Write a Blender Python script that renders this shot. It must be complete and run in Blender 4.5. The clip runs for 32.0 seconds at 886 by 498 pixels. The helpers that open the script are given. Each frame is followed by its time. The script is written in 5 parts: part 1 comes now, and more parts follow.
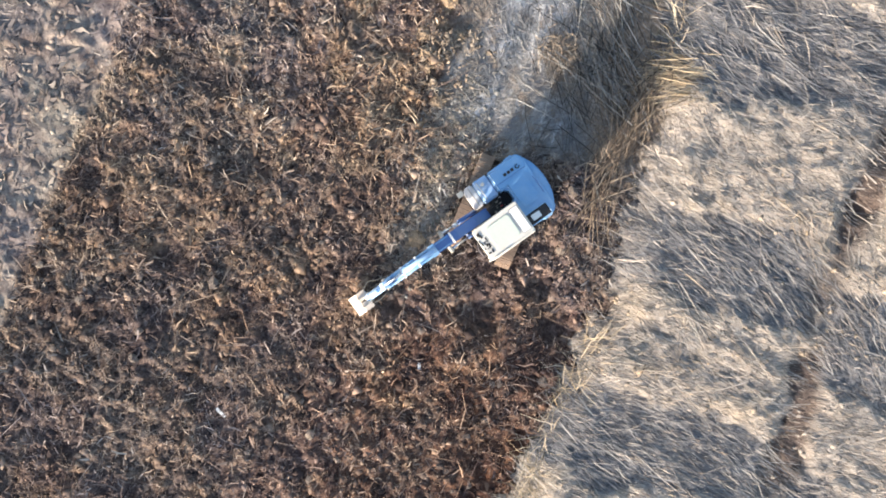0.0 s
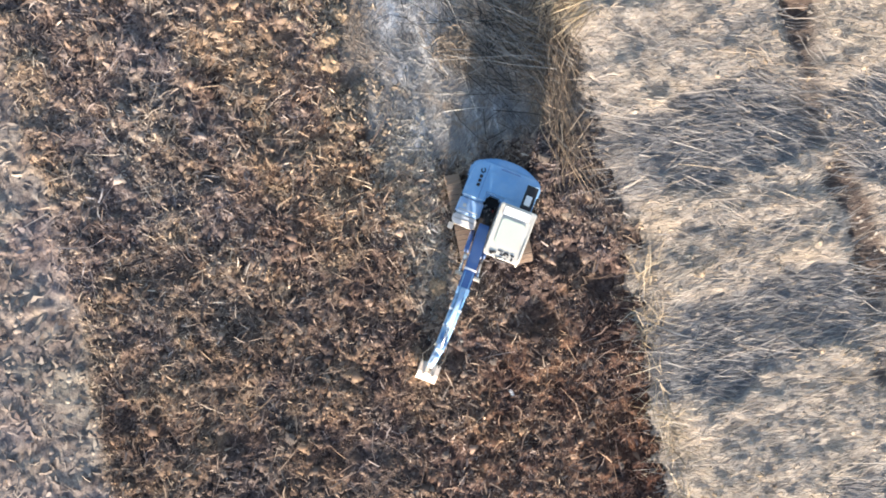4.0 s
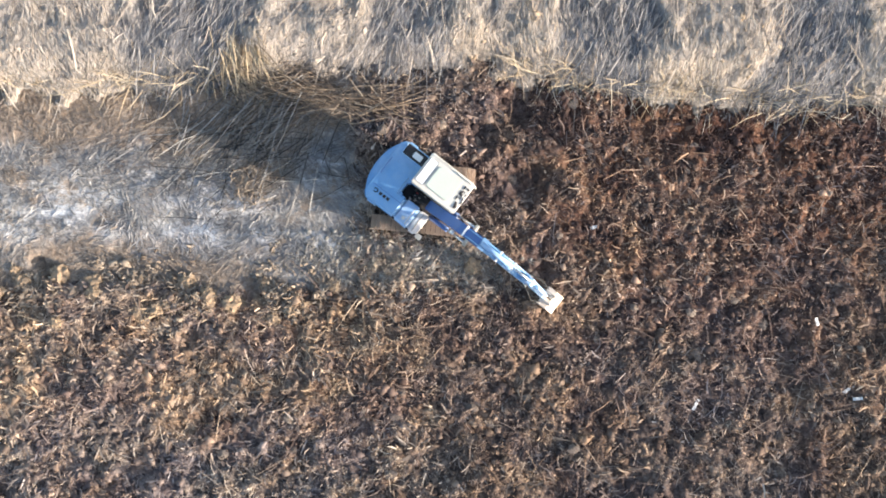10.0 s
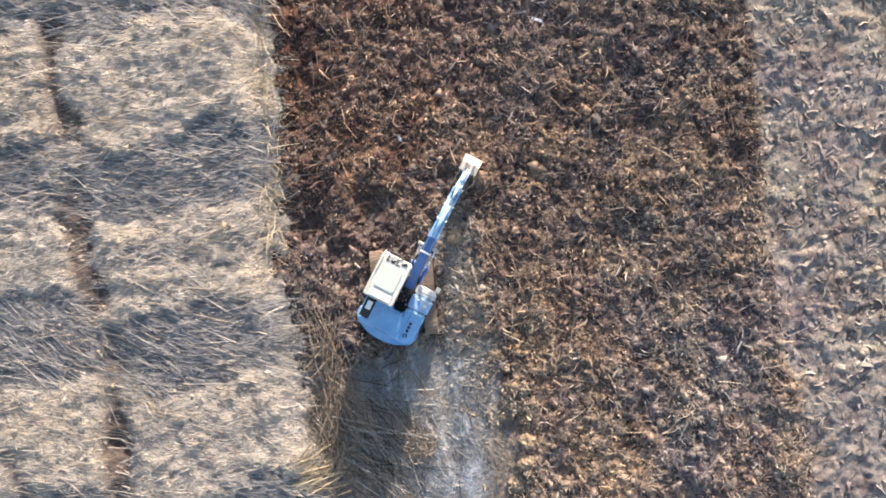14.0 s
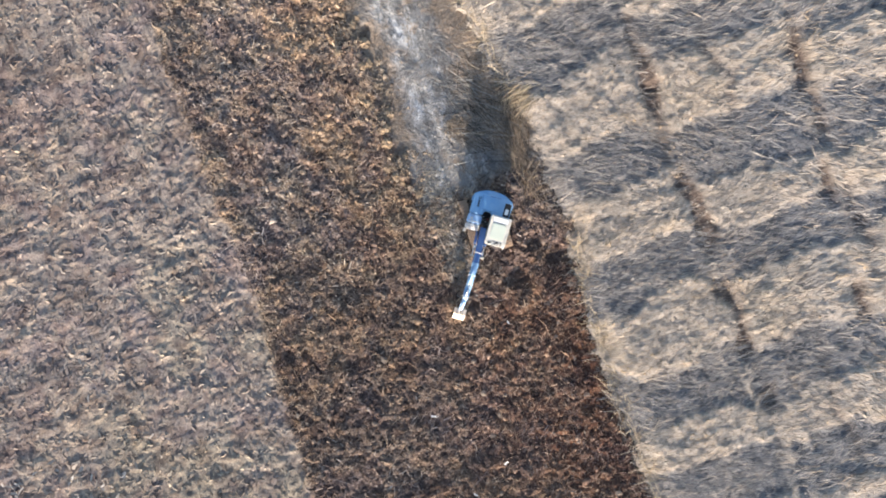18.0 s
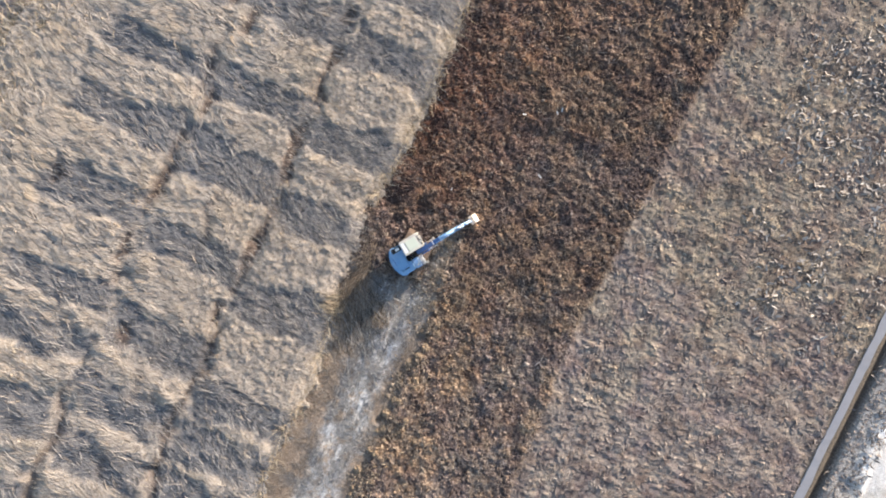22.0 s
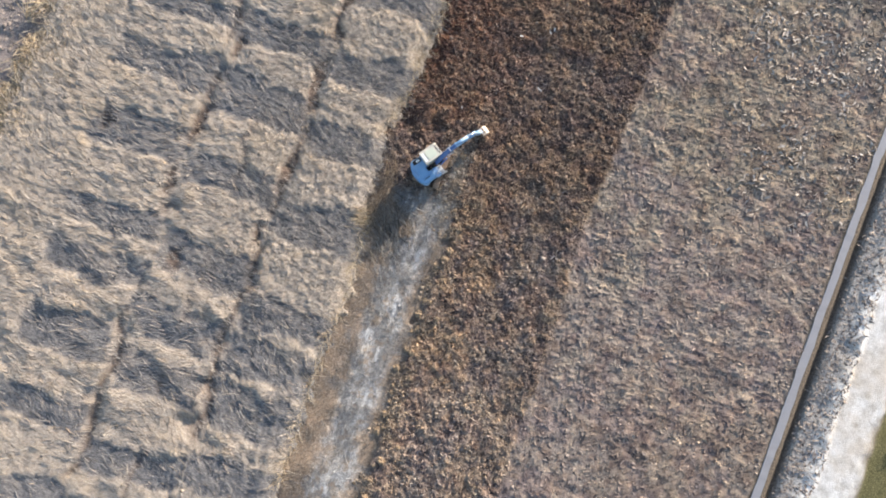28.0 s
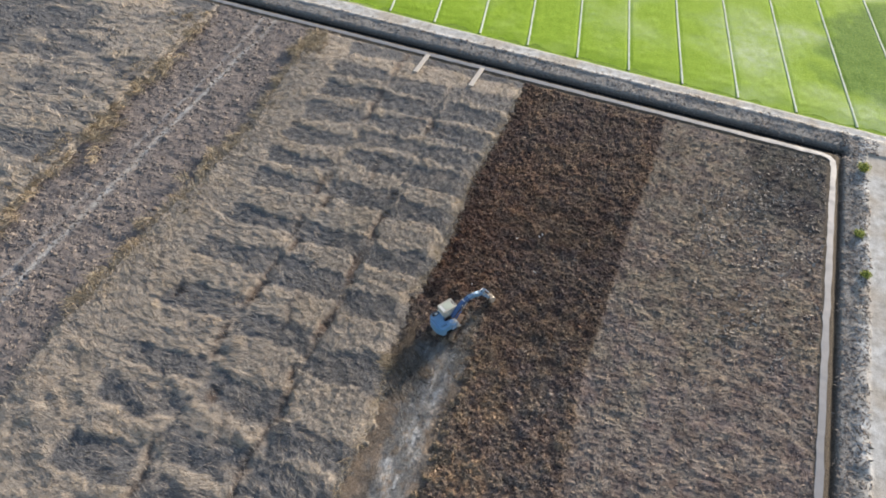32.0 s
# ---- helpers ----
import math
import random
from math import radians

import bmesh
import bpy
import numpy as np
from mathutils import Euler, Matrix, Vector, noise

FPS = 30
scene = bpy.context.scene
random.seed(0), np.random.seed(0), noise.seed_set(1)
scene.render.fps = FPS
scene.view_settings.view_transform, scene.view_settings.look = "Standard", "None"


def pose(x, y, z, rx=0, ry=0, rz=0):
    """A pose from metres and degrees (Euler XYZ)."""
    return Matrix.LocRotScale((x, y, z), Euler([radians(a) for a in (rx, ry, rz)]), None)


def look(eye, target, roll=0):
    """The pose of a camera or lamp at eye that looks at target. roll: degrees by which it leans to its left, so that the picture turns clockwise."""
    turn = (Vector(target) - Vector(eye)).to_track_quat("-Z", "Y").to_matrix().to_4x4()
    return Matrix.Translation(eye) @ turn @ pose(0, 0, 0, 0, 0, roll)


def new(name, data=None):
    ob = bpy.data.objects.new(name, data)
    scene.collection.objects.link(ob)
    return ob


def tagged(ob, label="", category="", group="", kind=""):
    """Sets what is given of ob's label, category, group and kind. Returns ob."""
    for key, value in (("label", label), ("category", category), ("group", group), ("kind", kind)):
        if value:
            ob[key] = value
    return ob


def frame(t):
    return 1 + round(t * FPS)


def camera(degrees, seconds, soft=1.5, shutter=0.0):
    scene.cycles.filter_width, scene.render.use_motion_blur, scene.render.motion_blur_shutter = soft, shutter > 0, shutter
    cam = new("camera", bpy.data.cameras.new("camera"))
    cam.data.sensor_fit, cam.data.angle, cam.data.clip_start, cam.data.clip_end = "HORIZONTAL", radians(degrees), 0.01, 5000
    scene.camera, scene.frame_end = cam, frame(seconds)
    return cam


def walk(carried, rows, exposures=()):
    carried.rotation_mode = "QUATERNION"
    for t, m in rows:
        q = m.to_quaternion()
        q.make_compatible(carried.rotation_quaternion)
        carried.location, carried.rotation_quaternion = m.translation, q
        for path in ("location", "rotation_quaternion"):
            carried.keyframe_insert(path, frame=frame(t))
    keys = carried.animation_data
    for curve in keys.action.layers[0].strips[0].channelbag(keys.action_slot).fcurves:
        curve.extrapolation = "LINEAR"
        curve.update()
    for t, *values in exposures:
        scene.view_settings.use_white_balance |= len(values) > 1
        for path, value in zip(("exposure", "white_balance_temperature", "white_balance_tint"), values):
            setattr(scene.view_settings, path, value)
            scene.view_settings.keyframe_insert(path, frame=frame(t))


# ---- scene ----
cam = camera(65.2, 32.0, soft=1.8)
PATH = [  # seconds, place, turn in degrees
    (0, 1.531, 1.870, 24.129, -0.01, 0.17, 198.45),
    (0.5, 1.858, 1.553, 24.111, 0.05, 0.05, 194.89),
    (1, 2.164, 1.114, 24.147, 0.03, 0.01, 191.05),
    (1.5, 2.294, 0.859, 24.147, 0.01, -0.01, 187.26),
    (2, 2.296, 0.744, 24.130, 0.00, -0.01, 183.24),
    (2.5, 2.253, 0.707, 24.078, 0.01, 0.00, 179.39),
    (3, 2.201, 0.701, 23.965, 0.01, -0.07, 175.01),
    (3.5, 2.157, 0.685, 23.794, 0.00, -0.14, 170.27),
    (5.5, 2.005, 0.647, 23.623, -0.02, 0.08, 146.31),
    (6, 2.002, 0.631, 23.564, -0.03, 0.08, 140.67),
    (6.5, 2.004, 0.624, 23.584, -0.03, 0.04, 134.63),
    (7, 1.999, 0.645, 23.540, -0.01, 0.02, 128.43),
    (7.5, 2.033, 0.651, 23.673, 0.00, -0.04, 122.27),
    (8, 2.100, 0.694, 23.739, 0.13, -0.04, 116.16),
    (8.5, 2.106, 0.767, 23.819, 0.13, 0.02, 110.10),
    (9, 2.107, 0.809, 23.912, 0.14, 0.05, 103.98),
    (9.5, 2.080, 0.815, 24.013, 0.13, 0.03, 97.90),
    (10, 2.032, 0.834, 24.067, 0.06, 0.01, 91.76),
    (10.5, 2.005, 0.865, 24.142, 0.08, 0.01, 85.59),
    (11, 1.969, 0.904, 24.138, 0.03, -0.00, 79.50),
    (11.5, 1.944, 0.951, 24.182, -0.01, -0.04, 73.04),
    (12, 1.915, 1.025, 24.219, -0.04, -0.00, 66.96),
    (12.5, 1.872, 1.053, 24.274, -0.07, -0.09, 59.97),
    (12.55, 1.870, 1.061, 24.297, -0.06, -0.09, 59.36),
    (12.75, 1.861, 1.095, 24.392, -0.02, -0.12, 50.58),
    (13, 1.850, 1.137, 24.510, 0.03, -0.15, 38.63),
    (13.5, 1.911, 1.321, 25.455, -0.01, -0.07, 14.72),
    (14, 2.063, 1.502, 27.056, 0.01, -0.01, -9.29),
    (14.5, 2.272, 1.620, 28.774, 0.05, -0.02, -33.26),
    (16.5, 3.142, 1.458, 35.780, -0.04, 0.07, -128.72),
    (17, 3.333, 1.126, 37.535, 0.02, 0.04, -153.07),
    (17.5, 3.319, 0.827, 39.498, 0.04, -0.00, -176.47),
    (18, 3.141, 0.603, 41.056, -0.03, 0.05, -200.49),
    (18.5, 2.881, 0.422, 42.880, -0.05, 0.02, -224.23),
    (19, 2.721, 0.287, 44.609, -0.10, -0.15, -247.78),
    (19.5, 2.546, 0.453, 46.384, 0.04, -0.04, -270.82),
    (20, 2.283, 0.632, 48.112, -0.07, 0.00, -288.79),
    (20.5, 2.109, 0.878, 49.861, -0.14, 0.02, -305.00),
    (21, 2.142, 1.118, 51.629, -0.13, 0.01, -319.80),
    (21.5, 2.194, 1.292, 53.390, -0.11, -0.04, -330.11),
    (22, 2.273, 1.411, 55.164, -0.07, -0.03, -336.94),
    (22.5, 2.306, 1.477, 56.903, -0.03, -0.05, -341.00),
    (23, 2.421, 1.486, 58.636, -0.02, 0.03, -342.01),
    (23.5, 2.534, 1.116, 59.702, 0.05, 0.02, -341.96),
    (24, 2.644, 0.736, 59.956, 0.01, 0.01, -341.92),
    (24.5, 2.926, 0.072, 59.980, 0.04, 0.11, -341.92),
    (25, 3.113, -0.821, 60.017, 0.05, 0.14, -341.87),
    (25.5, 3.311, -1.975, 60.045, 0.08, 0.14, -341.82),
    (26, 3.446, -3.293, 60.089, 0.07, 0.08, -341.74),
    (26.5, 3.656, -4.785, 60.132, 0.05, 0.02, -341.69),
    (28.5, 5.103, -12.047, 60.381, 7.97, -0.13, -341.43),
    (29, 5.745, -14.456, 60.417, 14.40, -0.17, -341.35),
    (29.5, 6.697, -17.662, 60.322, 21.03, -0.20, -341.39),
    (30, 7.944, -21.555, 60.047, 27.91, -0.07, -341.59),
    (30.5, 8.884, -25.151, 60.005, 34.08, -0.08, -341.65),
    (31, 10.103, -29.514, 59.763, 39.67, -0.07, -341.63),
    (31.5, 11.206, -33.895, 59.457, 40.21, -0.08, -341.71),
    (32, 12.275, -37.973, 59.381, 40.28, -0.07, -341.71),
]
EXPOSURES = [(0, 1.49, 6880, 13), (14, 1.46, 6840, 13), (19, 1.28, 6900, 14), (26.5, 1.15, 6980, 14), (30, 1.17, 6960, 12), (31, 0.97, 7000, 12), (32, 0.54, 7000, 12)]
walk(cam, [(t, pose(*row)) for t, *row in PATH], EXPOSURES)


# world and sun
world = bpy.data.worlds.new("sky")
scene.world = world
world.use_nodes = True
wn = world.node_tree.nodes
sky = wn.new("ShaderNodeTexSky")
sky.sky_type, sky.sun_disc = "NISHITA", False
SUN_EL, SUN_AZ = 15.0, 22.0
sky.sun_elevation, sky.sun_rotation = radians(SUN_EL), radians(SUN_AZ)
world.node_tree.links.new(sky.outputs[0], wn["Background"].inputs[0])
wn["Background"].inputs[1].default_value = 0.15
sun_data = bpy.data.lights.new("sun", "SUN")
sun_data.energy, sun_data.angle, sun_data.color = 4.4, radians(1.5), (1.0, 0.935, 0.85)
sun = new("sun", sun_data)
sun.matrix_world = look((60 * math.sin(radians(SUN_AZ)), 60 * math.cos(radians(SUN_AZ)), 60 * math.tan(radians(SUN_EL))), (0, 0, 0))


# ---- materials ----
def material(name, rough=0.8, metal=0.0):
    m = bpy.data.materials.new(name)
    m.use_nodes = True
    b = m.node_tree.nodes["Principled BSDF"]
    b.inputs["Roughness"].default_value, b.inputs["Metallic"].default_value = rough, metal
    return m, m.node_tree.nodes, m.node_tree.links, b


def noise_node(n, l, scale, detail=4.0, rough=0.6, coord=None, stretch=None):
    tex = n.new("ShaderNodeTexNoise")
    tex.inputs["Scale"].default_value, tex.inputs["Detail"].default_value, tex.inputs["Roughness"].default_value = scale, detail, rough
    if coord is not None:
        if stretch:
            mp = n.new("ShaderNodeMapping")
            mp.inputs["Scale"].default_value = stretch
            l.new(coord, mp.inputs[0])
            coord = mp.outputs[0]
        l.new(coord, tex.inputs["Vector"])
    return tex.outputs["Fac"]


def ramp(n, l, fac, stops):
    r = n.new("ShaderNodeValToRGB")
    e = r.color_ramp.elements
    while len(e) < len(stops):
        e.new(0.5)
    for k, (pos, col) in zip(e, stops):
        k.position, k.color = pos, (*col, 1)
    l.new(fac, r.inputs[0])
    return r.outputs[0]


def mix(n, l, fac, a, b):
    m = n.new("ShaderNodeMix")
    m.data_type = "RGBA"
    for v, k in ((fac, 0), (a, 6), (b, 7)):
        if isinstance(v, (int, float)):
            m.inputs[k].default_value = v
        elif isinstance(v, tuple):
            m.inputs[k].default_value = (*v, 1)
        else:
            l.new(v, m.inputs[k])
    return m.outputs[2]


def times(n, l, a, b):
    m = n.new("ShaderNodeMix")
    m.data_type, m.blend_type = "RGBA", "MULTIPLY"
    m.inputs[0].default_value = 1.0
    l.new(a, m.inputs[6])
    l.new(b, m.inputs[7])
    return m.outputs[2]


def bump(n, l, b, height, strength, distance):
    k = n.new("ShaderNodeBump")
    k.inputs["Strength"].default_value, k.inputs["Distance"].default_value = strength, distance
    l.new(height, k.inputs["Height"])
    l.new(k.outputs[0], b.inputs["Normal"])


def painted(name, col, worn, rough=0.45, metal=0.0, scale=3.0, amount=0.5, relief=0.003):
    """Paint or metal with grime in two sizes."""
    m, n, l, b = material(name, rough, metal)
    co = n.new("ShaderNodeTexCoord").outputs["Object"]
    big, fine = noise_node(n, l, scale, 5, 0.65, co), noise_node(n, l, scale * 14, 3, 0.6, co)
    a = mix(n, l, ramp(n, l, big, [(0.42, (0, 0, 0)), (0.72, (amount,) * 3)]), col, worn)
    c = mix(n, l, ramp(n, l, fine, [(0.5, (0, 0, 0)), (0.8, (amount * 0.6,) * 3)]), a, tuple(0.6 * v for v in worn))
    l.new(c, b.inputs["Base Color"])
    l.new(ramp(n, l, big, [(0.3, (rough,) * 3), (0.8, (min(1, rough + 0.3),) * 3)]), b.inputs["Roughness"])
    bump(n, l, b, fine, 0.3, relief)
    return m


def straw_material(name, stops, rough=0.75, tints=(), drift=0.9, tinted=False):
    """Pieces that differ one from another, and slowly from place to place. tints: noise scale, threshold, strength and the colour that takes over there."""
    m, n, l, b = material(name, rough)
    rnd = n.new("ShaderNodeNewGeometry").outputs["Random Per Island"]
    co = n.new("ShaderNodeTexCoord").outputs["Object"]
    wide = noise_node(n, l, 0.45, 4, 0.65, co)
    ad = n.new("ShaderNodeMath")
    ad.operation = "MULTIPLY_ADD"
    l.new(wide, ad.inputs[0])
    ad.inputs[1].default_value, ad.inputs[2].default_value = drift, -drift / 2
    su = n.new("ShaderNodeMath")
    l.new(rnd, su.inputs[0])
    l.new(ad.outputs[0], su.inputs[1])
    c = ramp(n, l, su.outputs[0], stops)
    for k, (scale, at, strength, col) in enumerate(tints):
        where = noise_node(n, l, scale, 3, 0.6, co, (1.0, 1.0, 1.0 + 0.01 * k))
        soft = n.new("ShaderNodeMix")
        soft.data_type, soft.blend_type = "RGBA", "MULTIPLY"
        l.new(ramp(n, l, where, [(at, (0, 0, 0)), (at + 0.13, (strength,) * 3)]), soft.inputs[0])
        l.new(c, soft.inputs[6])
        soft.inputs[7].default_value = (*col, 1)
        c = soft.outputs[2]
    if tinted:
        own = n.new("ShaderNodeAttribute")
        own.attribute_name = "tint"
        c = times(n, l, c, own.outputs["Color"])
    l.new(c, b.inputs["Base Color"])
    b.inputs["Specular IOR Level"].default_value = 0.2
    return m


# ---- plan ----
def fbm(x, y, scale, octaves=4, seed=0, gain=0.5):
    """Smooth noise in -1..1, by place."""
    out, amp, total = 0.0, 1.0, 0.0
    for o in range(octaves):
        f = scale * 2**o
        u, v = x * f + 17.3 * o + seed * 7.1, y * f - 9.7 * o + seed * 3.3
        i, j = np.floor(u).astype(np.int64), np.floor(v).astype(np.int64)
        a, b = u - i, v - j
        a, b = a * a * (3 - 2 * a), b * b * (3 - 2 * b)

        def lattice(p, q):
            h = (p * 374761393 + q * 668265263 + (seed * 31 + o) * 974711) & 0xFFFFFFFF
            h = ((h ^ (h >> 13)) * 1274126177) & 0xFFFFFFFF
            return ((h ^ (h >> 16)) & 0xFFFF) / 32767.5 - 1

        out = out + amp * ((lattice(i, j) * (1 - a) + lattice(i + 1, j) * a) * (1 - b) + (lattice(i, j + 1) * (1 - a) + lattice(i + 1, j + 1) * a) * b)
        total, amp = total + amp, amp * gain
    return out / total


def step(v, at, soft):
    """0 below at, 1 above, over a soft width."""
    k = np.clip((v - at) / soft + 0.5, 0, 1)
    return k * k * (3 - 2 * k)


def band(v, lo, hi, soft):
    return step(v, lo, soft) * (1 - step(v, hi, soft))


def reed_edge(y):
    """x of the reeds' cut edge, along y."""
    return np.interp(y, [-60, -18.7, -12.4, -9, -6.5, -4, -1, 2.5, 4.5, 9, 14.7, 21.5, 27, 36, 45], [-2.9, -3.3, -3.0, -3.1, -3.5, -3.8, -4.0, -4.25, -3.8, -3.3, -3.3, -3.25, -2.8, -2.1, -1.9])


def lane_edge(y):
    """x of the west lane's border towards the reeds, along y."""
    return np.interp(y, [-10, 0, 10, 20, 30, 45], [-37.0, -36.0, -34.9, -34.2, -34.1, -35.8])


# x, y, radius and depth of the holes and hollows
HOLLOWS = [(3.0, -12.9, 0.45, 0.5), (3.7, -5.7, 0.4, 0.4), (3.8, -3.6, 0.35, 0.35), (5.5, -7.8, 0.4, 0.35), (-0.5, 3.6, 0.8, 0.5), (-3.0, 3.3, 0.75, 0.55), (-1.9, 2.1, 0.5, 0.3), (-3.2, 7.5, 0.6, 0.35), (2.6, 4.2, 0.6, 0.3), (6.2, 13.0, 0.6, 0.3), (10.8, 4.9, 0.6, 0.25)]


def plan(x, y):
    """Weights of the kinds of ground at each place, and its height."""
    w1, w2 = fbm(x, y, 0.35, 3, 1), fbm(x, y, 1.3, 3, 2)
    wob = 0.5 * w1 + 0.25 * w2
    north = 43.2 - 0.09 * x  # the path along the field's far end
    east = 36.6 + 0.052 * y  # the path along the field's side
    inside = (1 - step(y - north, -0.9 + 0.4 * wob, 0.3)) * (1 - step(x - east, -0.7 + 0.3 * wob, 0.3))
    strip = 14.6 + 0.08 * np.clip(y, 0, 50) + 0.9 * wob
    edge = reed_edge(y) + 0.3 * w1 + 0.5 * w2 + 0.55 * fbm(x, y, 3.2, 3, 12, 0.6)
    behind = 1 - step(y, -2.2 + wob, 1.0)
    lane = 3.6 + 0.6 * wob
    dug = inside * step(x, edge, 0.4) * (1 - step(x, strip, 0.6)) * (1 - behind * (1 - step(x, lane, 0.5)))
    beside = 0.55 * band(x, 1.75, 3.3 + 0.5 * wob, 0.5) * band(y, -4.0, 2.6 + wob, 0.8)
    dug = dug * (1 - 0.85 * beside)
    trod = 0.85 * beside + inside * behind * step(x, edge, 0.4) * (1 - step(x, lane, 0.5))
    stub = inside * step(x, strip, 0.6)
    west = band(x, -53.2 + 1.8 * wob, lane_edge(y) + 1.4 * wob, 1.2) * inside
    reeds = inside * (1 - step(x, edge, 0.4)) * (1 - west)
    dn, de = y - north, x - east
    ditch_n = band(dn, 0.9, 2.3, 0.6) * (1 - step(de, 1.5, 1.0))
    ditch_e = 0.4 * band(de, 0.65, 1.25, 0.5) * (1 - step(dn, 3.0, 1.0))
    bank = np.maximum(band(dn, 2.2, 5.4 + 0.3 * wob, 0.6), band(de, 1.2, 4.0 + 0.6 * wob, 0.4) * (1 - step(dn, 3.5, 1)))
    road_n = band(dn, 5.0 + 0.5 * wob, 7.6 - 0.012 * x + 0.3 * wob, 0.8)
    road_e = band(de, 2.9 + 1.0 * wob, 7.6 + 1.2 * wob, 1.4) * (1 - step(dn, 5.0, 1))
    road = np.maximum(road_n, road_e)
    green = step(dn, 7.6 - 0.012 * x, 0.4)
    verge = step(de, 7.9 + 0.6 * wob, 0.8) * (1 - step(dn, 5.0, 1))
    wheel = np.exp(-(((x + 45.1 - 0.049 * y - 0.4 * w1) / 0.42) ** 2)) + 0.6 * np.exp(-(((x + 47.0 - 0.049 * y - 0.4 * w1) / 0.25) ** 2))
    trod = np.minimum(trod, 1)
    wheel = west * np.minimum(wheel, 1)
    path = np.maximum(band(dn, -0.6, 0.6, 0.3) * (1 - step(de, 0.7, 0.3)), band(de, -0.6, 0.6, 0.3) * (1 - step(dn, 0.7, 0.3)))
    old = 1 - step(y, -5.5 + 4 * wob, 9.0)  # dug longer ago, drier
    rust = dug * np.exp(-(((x + 0.4 - 0.12 * (y - 8)) / 4.6) ** 2) - ((y - 9.5) / np.where(y > 9.5, 15.0, 6.0)) ** 2) * np.clip(0.8 + 0.8 * w1, 0, 0.9)
    h = dug * (0.18 * fbm(x, y, 0.6, 3, 5) + 0.3 * np.abs(fbm(x, y, 1.1, 3, 6, 0.6)) ** 0.8 + 0.22 * np.abs(fbm(x + 0.3 * w2, y + 0.3 * w1, 2.5, 2, 16, 0.6)) + 0.16 * np.abs(fbm(x, y, 5.2, 2, 17)))
    h = h + stub * (0.09 * fbm(x, y, 0.6, 3, 7) + 0.16 * np.abs(fbm(x, y, 1.1, 3, 8)) + 0.13 * np.abs(fbm(x + 0.3 * w2, y, 2.6, 2, 18)))
    h = h + trod * (0.05 * fbm(x, y, 0.8, 3, 9) + 0.04 * np.abs(fbm(x, y, 2.6, 2, 10))) + west * (1 - wheel) * (0.14 * fbm(x, y, 0.7, 3, 9) + 0.2 * np.abs(fbm(x, y, 1.0, 3, 10)))
    h = h - 0.9 * np.maximum(ditch_n, ditch_e) + bank * (0.18 + 0.12 * fbm(x, y, 0.9, 3, 11)) + 0.12 * path + 0.2 * road - 0.1 * verge - 0.06 * green
    for px, py, r, d in HOLLOWS:
        h = h - 0.75 * d * np.exp(-(((x - px + 0.5 * w2) ** 2 + (y - py + 0.4 * fbm(x, y, 1.8, 2, 46)) ** 2) / r**2) ** 1.5)
    shoulder = trod * (1 - band(x, -1.1 + 1.2 * wob, 2.1 + 1.2 * wob, 1.0)) * (1 - step(y, -6.0, 3.0))  # tan litter along the lane's sides
    ruts = band(y, -9.0, 1.9, 1.0) * (np.exp(-(((x - 1.25) / 0.34) ** 4)) + np.exp(-(((x + 0.6) / 0.34) ** 4)))
    h = h * (1 - 0.8 * ruts) - 0.07 * ruts
    damp = stub * step(x, 28.6 + 0.8 * wob, 1.2) * step(y, 25.5 + 1.5 * wob, 3.0)
    return dict(dug=dug, stub=stub, trod=trod, reeds=reeds, west=west, ditch=np.maximum(ditch_n, ditch_e), bank=bank, road=np.maximum(road, 0.75 * wheel), green=green, path=path, verge=verge, rust=rust, damp=damp, old=old * dug, fresh=dug * (1 - 0.7 * old), dn=dn, de=de, shoulder=shoulder), h


def soil_tint(x, y, w=None):
    """How the soil's colour drifts from place to place: rusty where it is fresh, ochre, purple-grey or pale in patches."""
    w = w or plan(x, y)[0]
    p1, p2, p3, p4 = fbm(x, y, 0.16, 3, 81), fbm(x, y, 0.55, 4, 82, 0.6), fbm(x, y, 1.4, 3, 83, 0.6), fbm(x, y, 0.9, 4, 84, 0.6)
    c = np.ones((len(x), 3))

    def toward(weight, colour):
        c[:] = c * (1 - weight[:, None] * (1 - np.array(colour)[None]))

    soil = np.clip(w["dug"] + w["stub"] + w["old"], 0, 1)
    fresh = w["dug"] * step(y, 1.0 + 2 * p1, 9.0)
    toward(0.8 * w["dug"] * step(p1 + 0.4 * p3, 0.1, 0.5), (1.1, 1.02, 0.9))
    toward(0.9 * soil * step(p2, 0.1, 0.35), (0.8, 0.78, 0.86))
    toward(0.8 * soil * step(p3 + 0.3 * p2, 0.12, 0.35), (1.4, 1.33, 1.2))
    toward(0.75 * soil * step(-p4, 0.14, 0.3), (0.66, 0.62, 0.63))
    toward(0.8 * w["dug"] * band(x, 2.5, 8.0 + 3 * p1, 3.0) * (1 - step(y, 0.0, 4.0)), (1.16, 1.06, 0.94))
    toward(fresh, (0.85, 0.8, 0.775))
    toward(0.6 * w["stub"] * step(fbm(x, y, 0.1, 3, 85), 0.05, 0.5), (1.02, 0.98, 0.9))
    toward(np.clip(1.1 * w["rust"], 0, 1), (1.04, 0.92, 0.83))
    toward(w["stub"] * step(p1 + 0.02 * (y - 12), 0.0, 0.5), (0.98, 1.0, 0.95))
    toward(0.8 * w["dug"] * np.exp(-(((x - reed_edge(y) - 0.9 + 0.9 * p2) / 1.5) ** 2)) * step(y, 3.0, 4.0), (0.66, 0.6, 0.62))  # damp along the cut edge
    toward(0.7 * w["damp"], (0.66, 0.72, 0.8))
    return c


